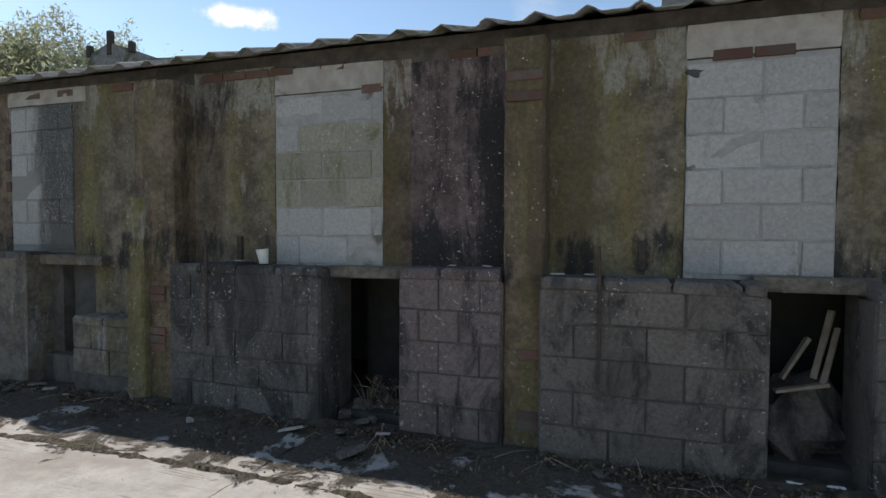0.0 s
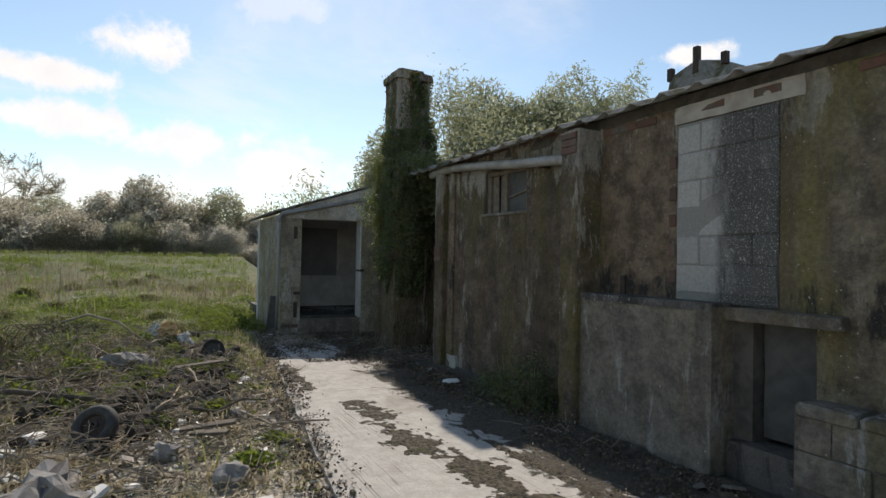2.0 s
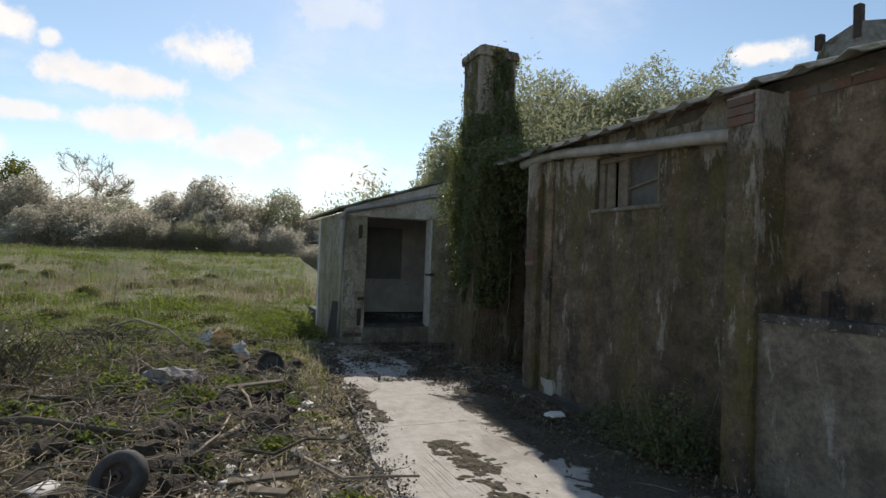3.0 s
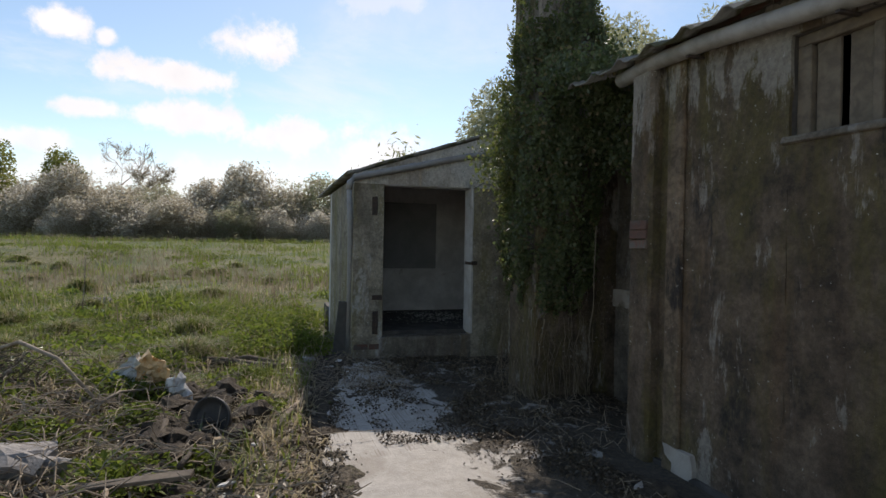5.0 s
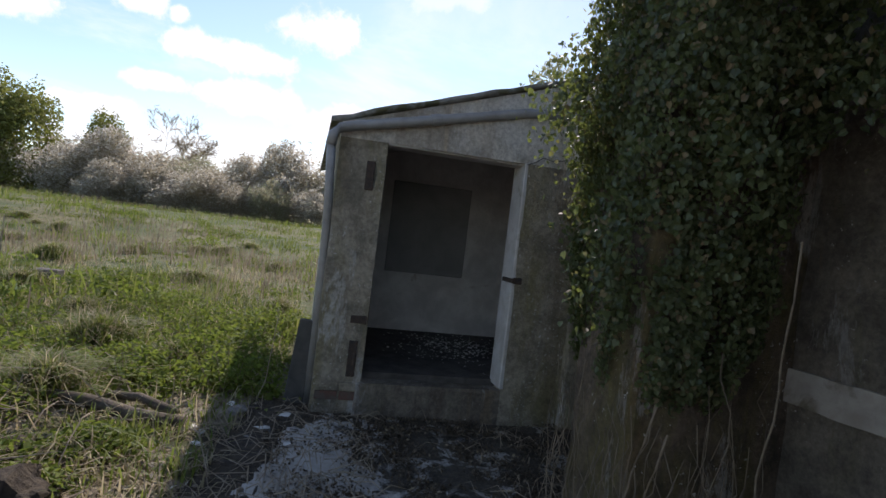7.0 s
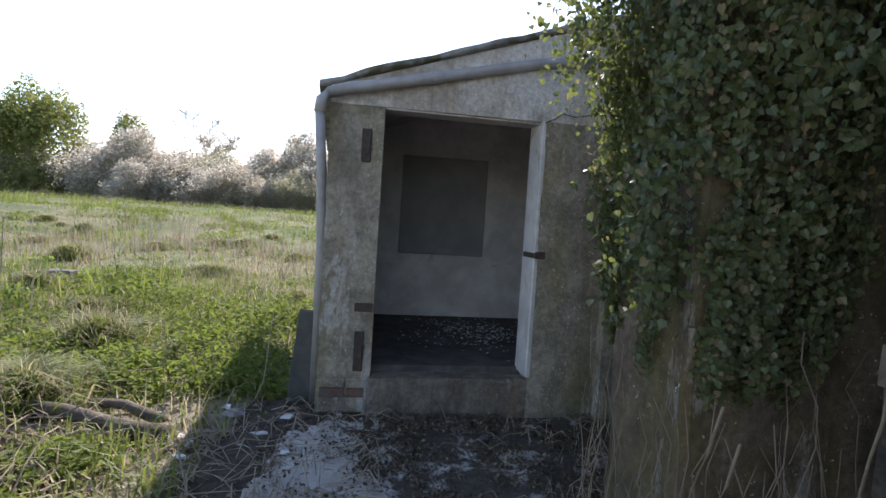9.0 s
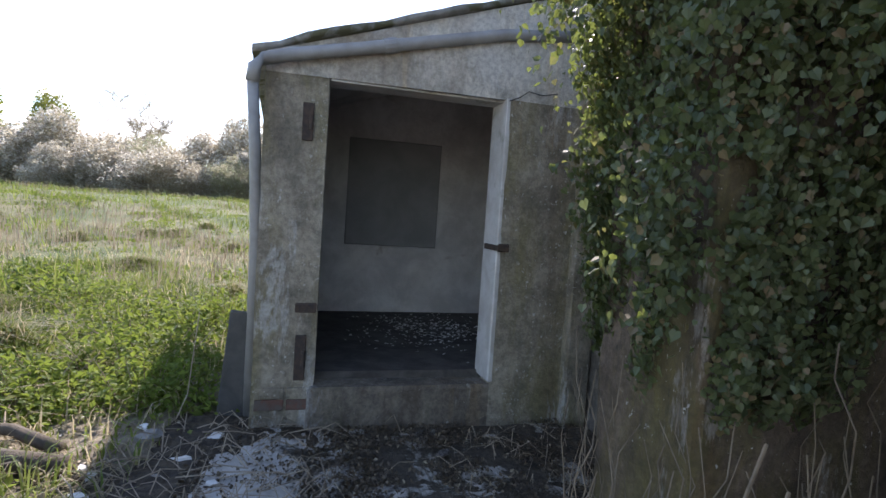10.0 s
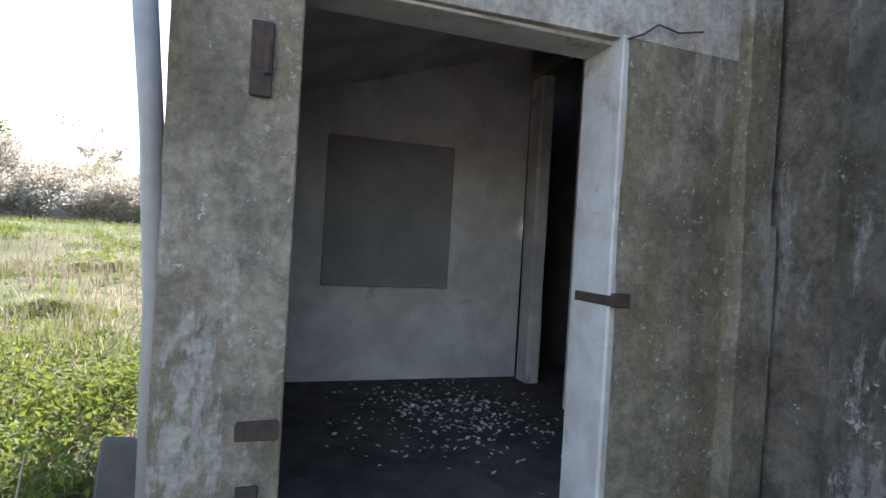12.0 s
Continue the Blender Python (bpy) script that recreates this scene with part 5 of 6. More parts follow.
# ---- ivy on the chimney ----
def ivy():
    rg = np.random.default_rng(5)
    ob = thing("ivy", "dense dark glossy ivy climbing the chimney", "ivy", "", "", (-12.05, 4.2, 0))
    n = 100000
    z = rg.uniform(0.45, 4.78, n) ** 1.0
    a = rg.uniform(0, 2 * math.pi, n)
    full = np.clip((4.1 - z) / 1.5, 0, 1) ** 0.7
    belly = np.exp(-((z - 2.7) / 1.0) ** 2)
    hx, hy = 0.35 + 0.25 * full * np.clip((z - 0.4) / 1.8, 0.45, 1), 0.33 + 0.10 * full * np.clip((z - 1.5) / 1.0, 0, 1) + 0.06 * belly
    low = np.clip((z - 0.35) / 0.6, 0.35, 1)
    ca, sa = np.cos(a), np.sin(a)
    k = (np.abs(ca) ** 3 + np.abs(sa) ** 3) ** (-1 / 3)
    bump = np.array([1 + 0.26 * noise.noise((2.2 * c, 2.2 * s_, zz * 1.7)) + 0.24 * noise.noise((5 * c, 5 * s_, zz * 4.5)) for c, s_, zz in zip(ca, sa, z)])
    r = bump * rg.uniform(0.8, 1.06, n) * low
    p = np.stack([ca * k * hx * r + 0.1 * full - 0.14 * np.clip((2.6 - z) / 0.5, 0, 1), sa * k * hy * r + 0.02 * full, z], 1)
    nrm = np.stack([ca, sa, np.full(n, -0.25)], 1)
    gap = np.array([noise.noise((q[0] * 3, q[1] * 3, q[2] * 2.2 + 9)) for q in p])
    keep = (gap > -0.45 + 0.35 * np.clip((z - 3.6) / 0.8, 0, 1) * (sa < 0.2)) & ((z > 0.95) | (rg.uniform(0, 1, n) < (z - 0.3) * 1.2))
    keep &= (z < 3.75) | (sa > -0.25) | (rg.uniform(0, 1, n) < 0.12)
    v, f = lobed(p[keep], nrm[keep], 0.016, rg, 0.6)
    raw("foliage", v, f, IVY, ob)
    # sprays that hang free at the sides and reach along the eaves
    c, d = [], []
    for x0, y0, z0, x1, y1, z1, m in ((-0.35, -0.52, 2.7, -0.3, -0.6, 2.2, 260), (0.2, -0.45, 1.75, 0.22, -0.42, 1.2, 330), (-0.5, -0.25, 2.5, -0.52, -0.2, 1.5, 500), (0.5, -0.3, 3.1, 1.5, -0.2, 3.0, 700), (0.5, 0.2, 2.6, 1.3, 0.3, 2.2, 900),
                                      (0.45, -0.3, 2.6, 0.7, -0.1, 1.9, 500), (0.7, 0.0, 3.0, 1.2, 0.2, 2.7, 1400)):
        t = rg.uniform(0, 1, m)[:, None]
        c.append(np.array([[x0, y0, z0]]) * (1 - t) + np.array([[x1, y1, z1]]) * t + rg.normal(0, 0.085, (m, 3)))
    c = np.concatenate([c_ for c_ in c for _ in (0, 1)])
    c = c + rg.normal(0, 0.03, c.shape)
    v, f = lobed(c, np.tile([[0.2, -1.0, 0.1]], (len(c), 1)), 0.018, rg, 0.8)
    raw("hanging_sprays", v, f, IVY, ob)
    s = Shape()
    for i in range(62):
        a = rg.uniform(-2.4, 1.2)
        x, y = 0.42 * math.cos(a) + rg.normal(0, 0.06), 0.40 * math.sin(a) + rg.normal(0, 0.05)
        pts, zz = [], -0.03
        while zz < rg.uniform(0.6, 1.3):
            pts.append((x, y, zz))
            x, y, zz = x + rg.normal(0.0, 0.045), y + rg.normal(-0.005, 0.04), zz + rg.uniform(0.1, 0.2)
        s.tube(pts, [0.0042 * (1 - 0.5 * j / len(pts)) * rg.uniform(0.5, 1.2) for j in range(len(pts))], 5, False)
    tagged(part("stemwork", s, IVY_STEM, ob, "bare woody ivy stems"), "", "", "", "stuff")
    s = Shape()
    for x, y, z0, z1, lean in ((0.72, 0.05, 0.3, 1.7, 0.1), (0.35, -0.45, 0.05, 0.95, 0.35), (0.45, -0.42, 0.05, 0.85, 0.3)):
        s.tube([(x + lean * t + 0.012 * math.sin(t * 17), y + 0.01 * math.cos(t * 11), z0 + (z1 - z0) * t) for t in np.linspace(0, 1, 12)], 0.005, 5, False)
    part("runner", s, IVY_STEM, ob)


ivy()


# ---- bramble thickets on the debris heap ----
def bramble(x, y, r, h, stems, n, seed):
    """Arching brown canes tangled in a low dome, with a few small leaves."""
    rg = np.random.default_rng(seed)
    ob = thing("bramble_bush", "brown leafless bramble tangle with a few small leaves", "bush", "bramble bushes", "", (x, y, rise(x, y)))
    s, tips = Shape(), []
    for _ in range(stems):
        a, b = rg.uniform(0, 6.28), rg.uniform(0, 6.28)
        q, l, top = r * rg.uniform(0, 0.7), r * rg.uniform(0.5, 1.2), h * rg.uniform(0.45, 1.15)
        pts = []
        for t in np.linspace(0, 1, 7):
            pts.append((q * math.cos(a) + l * t * math.cos(b) + rg.normal(0, 0.015), q * math.sin(a) + l * t * math.sin(b) + rg.normal(0, 0.015), -0.03 + top * math.sin(2.5 * t) + rg.normal(0, 0.012)))
        tips += pts[2:]
        s.tube(pts, [0.0075 * (1 - 0.7 * j / 6) * rg.uniform(0.6, 1.1) for j in range(7)], 4, False)
    tagged(part("canework", s, (TWIG, BARK)[seed % 2], ob), "", "", "", "stuff")
    tips = np.array(tips)
    c = tips[rg.integers(0, len(tips), n)] + rg.normal(0, 0.04, (n, 3))
    v, f = leaves(c, np.tile([[0, 0, 1.0]], (n, 1)), 0.017, rg, 0.8)
    tagged(raw("leafage", v, f, (SPRING, IVY)[seed % 2], ob), "", "", "", "stuff")


for i, (x, y, r, h, st, n) in enumerate(((-10.5, -1.75, 0.75, 0.62, 170, 900), (-11.6, -2.3, 0.9, 0.7, 170, 900), (-9.7, -2.3, 0.7, 0.5, 120, 600), (-12.9, -1.5, 0.6, 0.3, 110, 300), (-12.2, -0.9, 0.55, 0.3, 120, 250), (-9.0, -1.5, 0.5, 0.3, 90, 300))):
    bramble(x, y, r, h, st, n, 61 + i)


# ---- loose things by the yard ----
def stone(label, x, y, r, seed, mat=STONE, z=None, category="stone", group="loose stones", name="stone", rough=0.35):
    z = (rise(x, y) if off_yard(x, y) > 0 else 0.0) if z is None else z
    s = Shape().lump((0, 0, 0), r, seed, rough * 1.6, 9 if max(r) > 0.09 else 5)
    ob = part(name, s, mat)
    ob.location = (x, y, z + r[2] * 0.35)
    ob.rotation_euler = (0, 0, seed)
    return tagged(ob, label, category, group)


stone("large grey boulder half sunk in the debris", -10.5, -0.05, (0.3, 0.2, 0.14), 1.3)
stone("squarish grey rubble block lying on bare earth", -6.75, 0.68, (0.13, 0.1, 0.1), 2.2, rough=0.2)
stone("grey rubble lump beside the tyre", -7.35, 0.3, (0.1, 0.08, 0.07), 5.2)
stone("pale crumpled cement bag on the earth", -6.85, -0.35, (0.24, 0.19, 0.13), 3.7, category="bag", group="", name="cement_bag", rough=0.7)
for i, (x, y, r) in enumerate(((-8.4, 0.9, 0.06), (-7.9, -0.7, 0.1), (-8.9, 0.5, 0.07), (-9.9, 0.6, 0.08), (-7.0, 0.2, 0.06), (-11.9, 1.2, 0.05), (-13.4, 2.0, 0.06), (-13.85, 1.9, 0.07), (-7.6, -1.1, 0.13), (-8.3, -1.0, 0.12))):
    stone("small grey stone among the debris", x, y, (r, r * 0.8, r * 0.6), 10.1 + i)


def shard(x, y, size, seed, mat=WHITE_CHIP, label="broken white plaster shard on the ground", tilt=12, group="white shards", z=None):
    rg = np.random.default_rng(seed)
    n = int(rg.integers(4, 7))
    pts = []
    for j in range(n):
        a = 2 * math.pi * (j + rg.uniform(-0.25, 0.25)) / n
        q = size * rg.uniform(0.6, 1.1)
        pts.append((q * math.cos(a), 0.65 * q * math.sin(a)))
    t = max(0.008, size * 0.16)
    s = Shape().add([(a, b, 0) for a, b in pts] + [(a * 0.93, b * 0.93, t) for a, b in pts],
                    [tuple(range(n - 1, -1, -1)), tuple(range(n, 2 * n))] + [(j, (j + 1) % n, n + (j + 1) % n, n + j) for j in range(n)])
    ob = part("plaster_shard", s, mat)
    zz = (rise(x, y) if off_yard(x, y) > 0 else 0.0) if z is None else z
    ob.matrix_basis = pose(x, y, zz + (0.01 if off_yard(x, y) <= 0 or z is not None else 0.012 + 0.2 * size), float(rg.uniform(-tilt, tilt)), float(rg.uniform(-tilt, tilt)), float(rg.uniform(0, 360)))
    return tagged(ob, label, "rubble", group)


for i, (x, y, q) in enumerate(((-9.75, 1.2, 0.11), (-9.5, 1.1, 0.09), (-10.3, 1.15, 0.06), (-9.0, 0.75, 0.07), (-8.5, 0.95, 0.06), (-8.0, 0.45, 0.09), (-10.9, 1.3, 0.05), (-11.2, 1.0, 0.06), (-7.5, 1.0, 0.05),
                               (-13.65, 2.08, 0.1), (-13.42, 1.72, 0.06), (-13.5, 1.66, 0.05), (-13.9, 2.25, 0.08), (-13.2, 1.72, 0.06), (-12.9, 2.05, 0.05), (-13.3, 2.3, 0.05), (-12.3, 1.95, 0.05), (-14.0, 1.85, 0.06),
                               (-6.9, 0.1, 0.06), (-7.2, -0.6, 0.08), (-12.45, 0.45, 0.08), (-8.7, 0.3, 0.05), (-9.2, 0.2, 0.06), (-8.2, 1.15, 0.04), (-7.0, 0.95, 0.04), (-9.9, 0.9, 0.05))):
    shard(x, y, q, 300 + i)
for i in range(120):
    rr = np.random.default_rng(700 + i)
    x, y = float(-8.6 + rr.normal(0, 1.3)), float(0.35 + rr.normal(0, 0.75))
    if off_yard(x, y) > 0.05 and x < -6.5:
        shard(x, y, float(rr.uniform(0.025, 0.075)), 760 + i, (WHITE_CHIP, STONE, PALE_CEMENT)[i % 3], "small pale rubble chip on bare earth", 25, "rubble chips")
for i, (x, y, q) in enumerate(((-7.75, -0.72, 0.15), (-7.6, -0.45, 0.13), (-7.2, -0.35, 0.14), (-7.35, 0.05, 0.12), (-6.75, -0.1, 0.16), (-7.3, -1.25, 0.2), (-7.0, -0.95, 0.16), (-7.7, -1.5, 0.18), (-6.9, -1.5, 0.22), (-7.1, -0.1, 0.1))):
    shard(x, y, q, 820 + i, (WHITE_CHIP, PALE_CEMENT)[i % 2], "broad broken slab of pale plaster in the debris", 22, "plaster slabs")
shard(-8.9, 3.5, 0.16, 401, label="pale broken block piece on the yard", tilt=3)
for i, (x, y, q) in enumerate(((-2.35, 3.5, 0.11), (-1.75, 3.25, 0.17), (-2.0, 3.55, 0.08), (-1.7, 3.62, 0.09), (-1.95, 3.8, 0.1), (-5.2, 3.7, 0.12), (-5.0, 3.62, 0.09), (-2.2, 3.25, 0.05), (-5.35, 3.5, 0.07), (-4.7, 3.55, 0.06),
                               (-6.2, 3.4, 0.05), (0.9, 3.5, 0.06), (-3.2, 3.4, 0.06), (-0.2, 3.45, 0.05), (-7.8, 3.5, 0.06), (-9.7, 3.6, 0.06), (-12.6, 3.3, 0.06), (-13.5, 3.6, 0.07))):
    shard(x, y, q, 430 + i, PLINTH if i % 3 else PALE_CEMENT, "broken piece of masonry at the foot of the wall", 14, "wall rubble")


def tyre(x, y):
    z = rise(x, y)
    ob = thing("tyre", "small worn black tyre with its rim, leaning on debris", "tyre")
    ob.matrix_basis = pose(x, y, z + 0.16, 58, 0, 62)
    s, prof = Shape(), []
    R, r = 0.128, 0.048
    n, m = 32, 12
    p = []
    for i in range(n):
        a = 2 * math.pi * i / n
        for j in range(m):
            b = 2 * math.pi * j / m
            rr = R + r * math.cos(b) * (1.0 if math.cos(b) < 0 else 0.85)
            lug = 0.004 if (i + j) % 2 and math.cos(b) > 0.3 else 0
            p.append(((rr + lug) * math.cos(a), (rr + lug) * math.sin(a), 1.15 * r * math.sin(b)))
    f = [(i * m + j, ((i + 1) % n) * m + j, ((i + 1) % n) * m + (j + 1) % m, i * m + (j + 1) % m) for i in range(n) for j in range(m)]
    part("casing", s.add(p, f), RUBBER, ob, "", True)
    q = Shape()
    prof = ((0.094, -0.04), (0.097, 0.04), (0.088, 0.044), (0.078, 0.02), (0.04, 0.028), (0.038, 0.05), (0.018, 0.05), (0.018, -0.02), (0.078, -0.02))
    p = [(a * math.cos(2 * math.pi * i / 24), a * math.sin(2 * math.pi * i / 24), b) for i in range(24) for a, b in prof]
    k = len(prof)
    f = [(i * k + j, ((i + 1) % 24) * k + j, ((i + 1) % 24) * k + (j + 1) % k, i * k + (j + 1) % k) for i in range(24) for j in range(k)]
    part("rim", q.add(p, f), IRON, ob, "rusted steel rim")


tyre(-7.85, -0.18)


def can(x, y):
    ob = thing("paint_can", "crushed pale metal can lying in the debris", "can")
    ob.matrix_basis = pose(x, y, rise(x, y) + 0.07, 84, 8, 70)
    part("body", Shape().tube([(0, 0, -0.13), (0.004, 0, -0.11), (0.0, 0.006, 0), (0, 0, 0.13)], [0.078, 0.08, 0.074, 0.08], 18), WHITE_CHIP, ob, "", True)
    part("lid", Shape().tube([(0, 0, 0.13), (0, 0, 0.137)], 0.083, 18), IRON, ob)


can(-8.0, -0.62)


def pot(x, y):
    ob = thing("plastic_tub", "black round plastic tub lid standing on edge", "tub")
    ob.matrix_basis = pose(x, y, rise(x, y) + 0.12, 78, 0, 60)
    prof = ((0.0, 0.0), (0.1, 0.0), (0.14, 0.012), (0.155, 0.05), (0.165, 0.05), (0.165, 0.035), (0.15, -0.008), (0.1, -0.015), (0.0, -0.015))
    p = [(a * math.cos(2 * math.pi * i / 28), a * math.sin(2 * math.pi * i / 28), b) for i in range(28) for a, b in prof]
    k = len(prof)
    f = [(i * k + j, ((i + 1) % 28) * k + j, ((i + 1) % 28) * k + j + 1, i * k + j + 1) for i in range(28) for j in range(k - 1)]
    part("shell", Shape().add(p, f), DARK_PLASTIC, ob, "", True)


pot(-11.25, 1.0)


def torn(name, label, cells, mat, at, rot):
    """A bent, torn piece of sheet with thickness."""
    s = Shape()
    n = 10
    p, f = [], []
    for i in range(n + 1):
        for j in range(n + 1):
            u, w = i / n - 0.5, j / n
            taper = 1 - 0.75 * w ** 1.4 + 0.12 * math.sin(9 * w + cells)
            crease = 0.05 * noise.noise((u * 5, w * 5, cells)) + 0.03 * noise.noise((u * 13, w * 13, cells))
            p.append((u * 0.34 * taper + 0.04 * noise.noise((w * 9, cells, u)), 0.09 * math.sin(3 * u + 2 * w + cells) + crease, w * 0.32 + 0.05 * noise.noise((u * 6, cells, w * 2)) * w))
    p += [(a, b + 0.012, c) for a, b, c in p]
    k = (n + 1) ** 2
    for i in range(n):
        for j in range(n):
            a = i * (n + 1) + j
            f += [(a, a + n + 1, a + n + 2, a + 1), (k + a, k + a + 1, k + a + n + 2, k + a + n + 1)]
    rim = [i * (n + 1) for i in range(n + 1)] + [n * (n + 1) + j for j in range(1, n + 1)] + [i * (n + 1) + n for i in range(n - 1, -1, -1)] + list(range(n - 1, 0, -1))
    f += [(rim[j], rim[(j + 1) % len(rim)], k + rim[(j + 1) % len(rim)], k + rim[j]) for j in range(len(rim))]
    ob = part(name, s.add(p, f), mat)
    ob.matrix_basis = pose(*at, *rot)
    return tagged(ob, label, "scrap", "torn sheets")


fx, fy = -12.2, 0.32
torn("torn_sheet", "torn white foam sheet standing in the weeds", 0.3, WHITE_CHIP, (fx, fy - 0.12, rise(fx, fy - 0.12) + 0.09), (-14, 10, 65))
torn("torn_sheet", "torn orange-brown foam sheet beside a white one", 1.8, ORANGE_CHIP, (fx + 0.05, fy + 0.14, rise(fx + 0.05, fy + 0.14) + 0.05), (8, -8, 100))
torn("torn_sheet", "small torn white sheet in the weeds", 3.1, WHITE_CHIP, (fx + 0.15, fy + 0.32, rise(fx + 0.15, fy + 0.32) + 0.01), (20, 10, 80))


def log(name, label, pts, r0, r1, mat=BARK, category="log"):
    zs = [(x, y, rise(x, y) + r0 * 0.8 + dz) for x, y, dz in pts]
    n = len(zs)
    return tagged(part(name, Shape().tube(zs, [r0 + (r1 - r0) * i / (n - 1) for i in range(n)], 9), mat, None, "", True), label, category, "fallen branches")


log("log", "mossy fallen branch lying across the weeds", ((-13.9, 0.5, 0.02), (-13.75, 0.9, 0.05), (-13.6, 1.25, 0.04), (-13.5, 1.6, 0.0)), 0.045, 0.06)
log("log", "shorter fallen branch beside a mossy one", ((-14.1, 0.95, 0.06), (-13.9, 1.2, 0.08), (-13.7, 1.5, 0.03)), 0.03, 0.04)
log("log", "thin grey stick on the bare earth", ((-12.4, 1.8, 0.0), (-11.8, 1.6, 0.04), (-11.17, 1.44, 0.02)), 0.02, 0.026, TWIG)
log("log", "pale stripped branch on the grass", ((-11.05, 1.15, 0.02), (-10.85, 0.85, 0.04), (-10.6, 0.5, 0.02)), 0.03, 0.022, PALE_STEM)
log("log", "dark branch lying in the debris heap", ((-9.3, -1.6, 0.12), (-9.0, -0.9, 0.16), (-8.7, -0.2, 0.12)), 0.03, 0.024)
log("log", "grey broken branch on the bare earth", ((-8.5, 0.25, 0.05), (-8.9, 0.5, 0.06), (-9.4, 0.62, 0.03)), 0.024, 0.02, TWIG)
log("log", "bent bare branch arching over the heap", ((-12.8, -1.4, 0.1), (-12.6, -0.9, 0.34), (-12.3, -0.6, 0.42), (-11.9, -0.2, 0.25), (-11.5, 0.2, 0.08)), 0.022, 0.012, TWIG)
for a, b, lab in (((-7.75, 0.5), (-7.5, 0.75), "short rusty-brown board stub on the earth"), ((-7.95, 0.42), (-7.8, 0.85), "weathered board stub on the earth"), ((-10.2, 0.3), (-10.0, 1.0), "weathered board lying in the debris")):
    za = rise(*a)
    d = Vector((b[0] - a[0], b[1] - a[1], 0))
    ob = part("board", Shape().chamfer(0, d.length, -0.03, 0.03, -0.012, 0.012, 0.004, 0.002), WOOD)
    ob.matrix_basis = pose(a[0], a[1], za + 0.04, 14, -8, math.degrees(math.atan2(d.y, d.x)))
    tagged(ob, lab, "board", "loose boards")

for i in range(28):
    rr = np.random.default_rng(900 + i)
    x, y, a = float(-10.2 + rr.normal(0, 1.6)), float(-0.35 + rr.normal(0, 0.8)), float(rr.uniform(0, 6.28))
    l = float(rr.uniform(0.3, 1.1))
    x, y = min(x, -7.2), min(y, 0.9)
    pts = [(x + l * t * math.cos(a) + 0.05 * math.sin(5 * t + i), y + l * t * math.sin(a), 0.05 + 0.12 * math.sin(3 * t + i * 0.7) ** 2) for t in (0, 0.33, 0.66, 1.0)]
    log("log", "thin dead branch lying across the debris heap", pts, float(rr.uniform(0.011, 0.022)), 0.008, (TWIG, BARK, BARK)[i % 3])

# twigs and litter
rg = np.random.default_rng(21)
s = Shape()
for _ in range(2600):
    x, y = -10.2 + rg.normal(0, 2.0), -0.2 + rg.normal(0, 0.95)
    if off_yard(x, y) < 0.03 or x > -6.5:
        continue
    a, l, b = rg.uniform(0, 6.28), rg.uniform(0.08, 0.5), rg.normal(0.1, 0.25)
    z = rise(x, y) + rg.uniform(0.0, 0.09)
    q = Vector((math.cos(a), math.sin(a), b)) * l
    s.tube([(x, y, z), (x + q.x * 0.5, y + q.y * 0.5, z + q.z * 0.5 + rg.normal(0, 0.03) * l * 4), (x + q.x, y + q.y, max(rise(x + q.x, y + q.y), z + q.z * 0.7))], [0.006 * rg.uniform(0.4, 1.5), 0.005, 0.002], 4, False)
tagged(part("twig_heap", s, TWIG), "tangled dead twigs over a debris heap", "twigs", "", "stuff")
s = Shape()
for _ in range(300):
    x, y = (rg.uniform(-14, -9), rg.normal(3.9, 0.35)) if rg.uniform() < 0.85 else (rg.uniform(-9, 1), rg.normal(3.45, 0.15))
    if x > -10.3 and y > 3.65 or y > 4.75:
        continue
    a, l = rg.uniform(0, 6.28), rg.uniform(0.05, 0.35)
    s.tube([(x, y, 0.01), (x + 0.5 * l * math.cos(a), y + 0.5 * l * math.sin(a), 0.02 + rg.uniform(0, 0.1)), (x + l * math.cos(a), y + l * math.sin(a), 0.012)], [0.003, 0.0022, 0.001], 4, False)
for _ in range(260):
    x, y = rg.uniform(-14.1, -12.3), rg.uniform(1.6, 2.9)
    a, l, z = rg.uniform(0, 6.28), rg.uniform(0.06, 0.4), 0.035
    s.tube([(x, y, z), (x + 0.5 * l * math.cos(a), y + 0.5 * l * math.sin(a), z + rg.uniform(0, 0.1)), (x + l * math.cos(a), y + l * math.sin(a), z)], [0.004, 0.003, 0.0012], 4, False)
tagged(part("yard_twigs", s, PALE_STEM), "thin dead stems along the wall foot", "twigs", "", "stuff")
n = 40000
p = np.stack([rg.uniform(-14, 3, n), rg.normal(3.45, 0.28, n), np.zeros(n)], 1)
q = np.stack([rg.uniform(-13.8, -5, 14000), np.zeros(14000), np.zeros(14000)], 1)
q[:, 1] = [path_edge(x) + rg.normal(-0.06, 0.11) for x in q[:, 0]]
u = np.stack([rg.uniform(-14.1, -10.8, 22000), rg.uniform(2.2, 4.7, 22000), np.zeros(22000)], 1)
p = np.concatenate([p, q, u])
dens = np.array([noise.noise((a * 1.6, b * 2.2, 3)) + 0.5 * noise.noise((a * 5, b * 5, 7)) for a, b, _ in p])
p = p[(dens - np.where((p[:, 0] > -5.4) & (p[:, 1] < 3.5) & (p[:, 1] > 2.75), 0.3, 0.0) > rg.uniform(-0.35, 0.35, len(p))) & ((p[:, 1] < 3.72) | (p[:, 0] < -10.4)) & (p[:, 1] < 4.7)]
p[:, 2] = np.where(p[:, 1] < np.array([path_edge(a) for a in p[:, 0]]), heights(p[:, :2]), 0.0) + rg.uniform(0.002, 0.02, len(p))
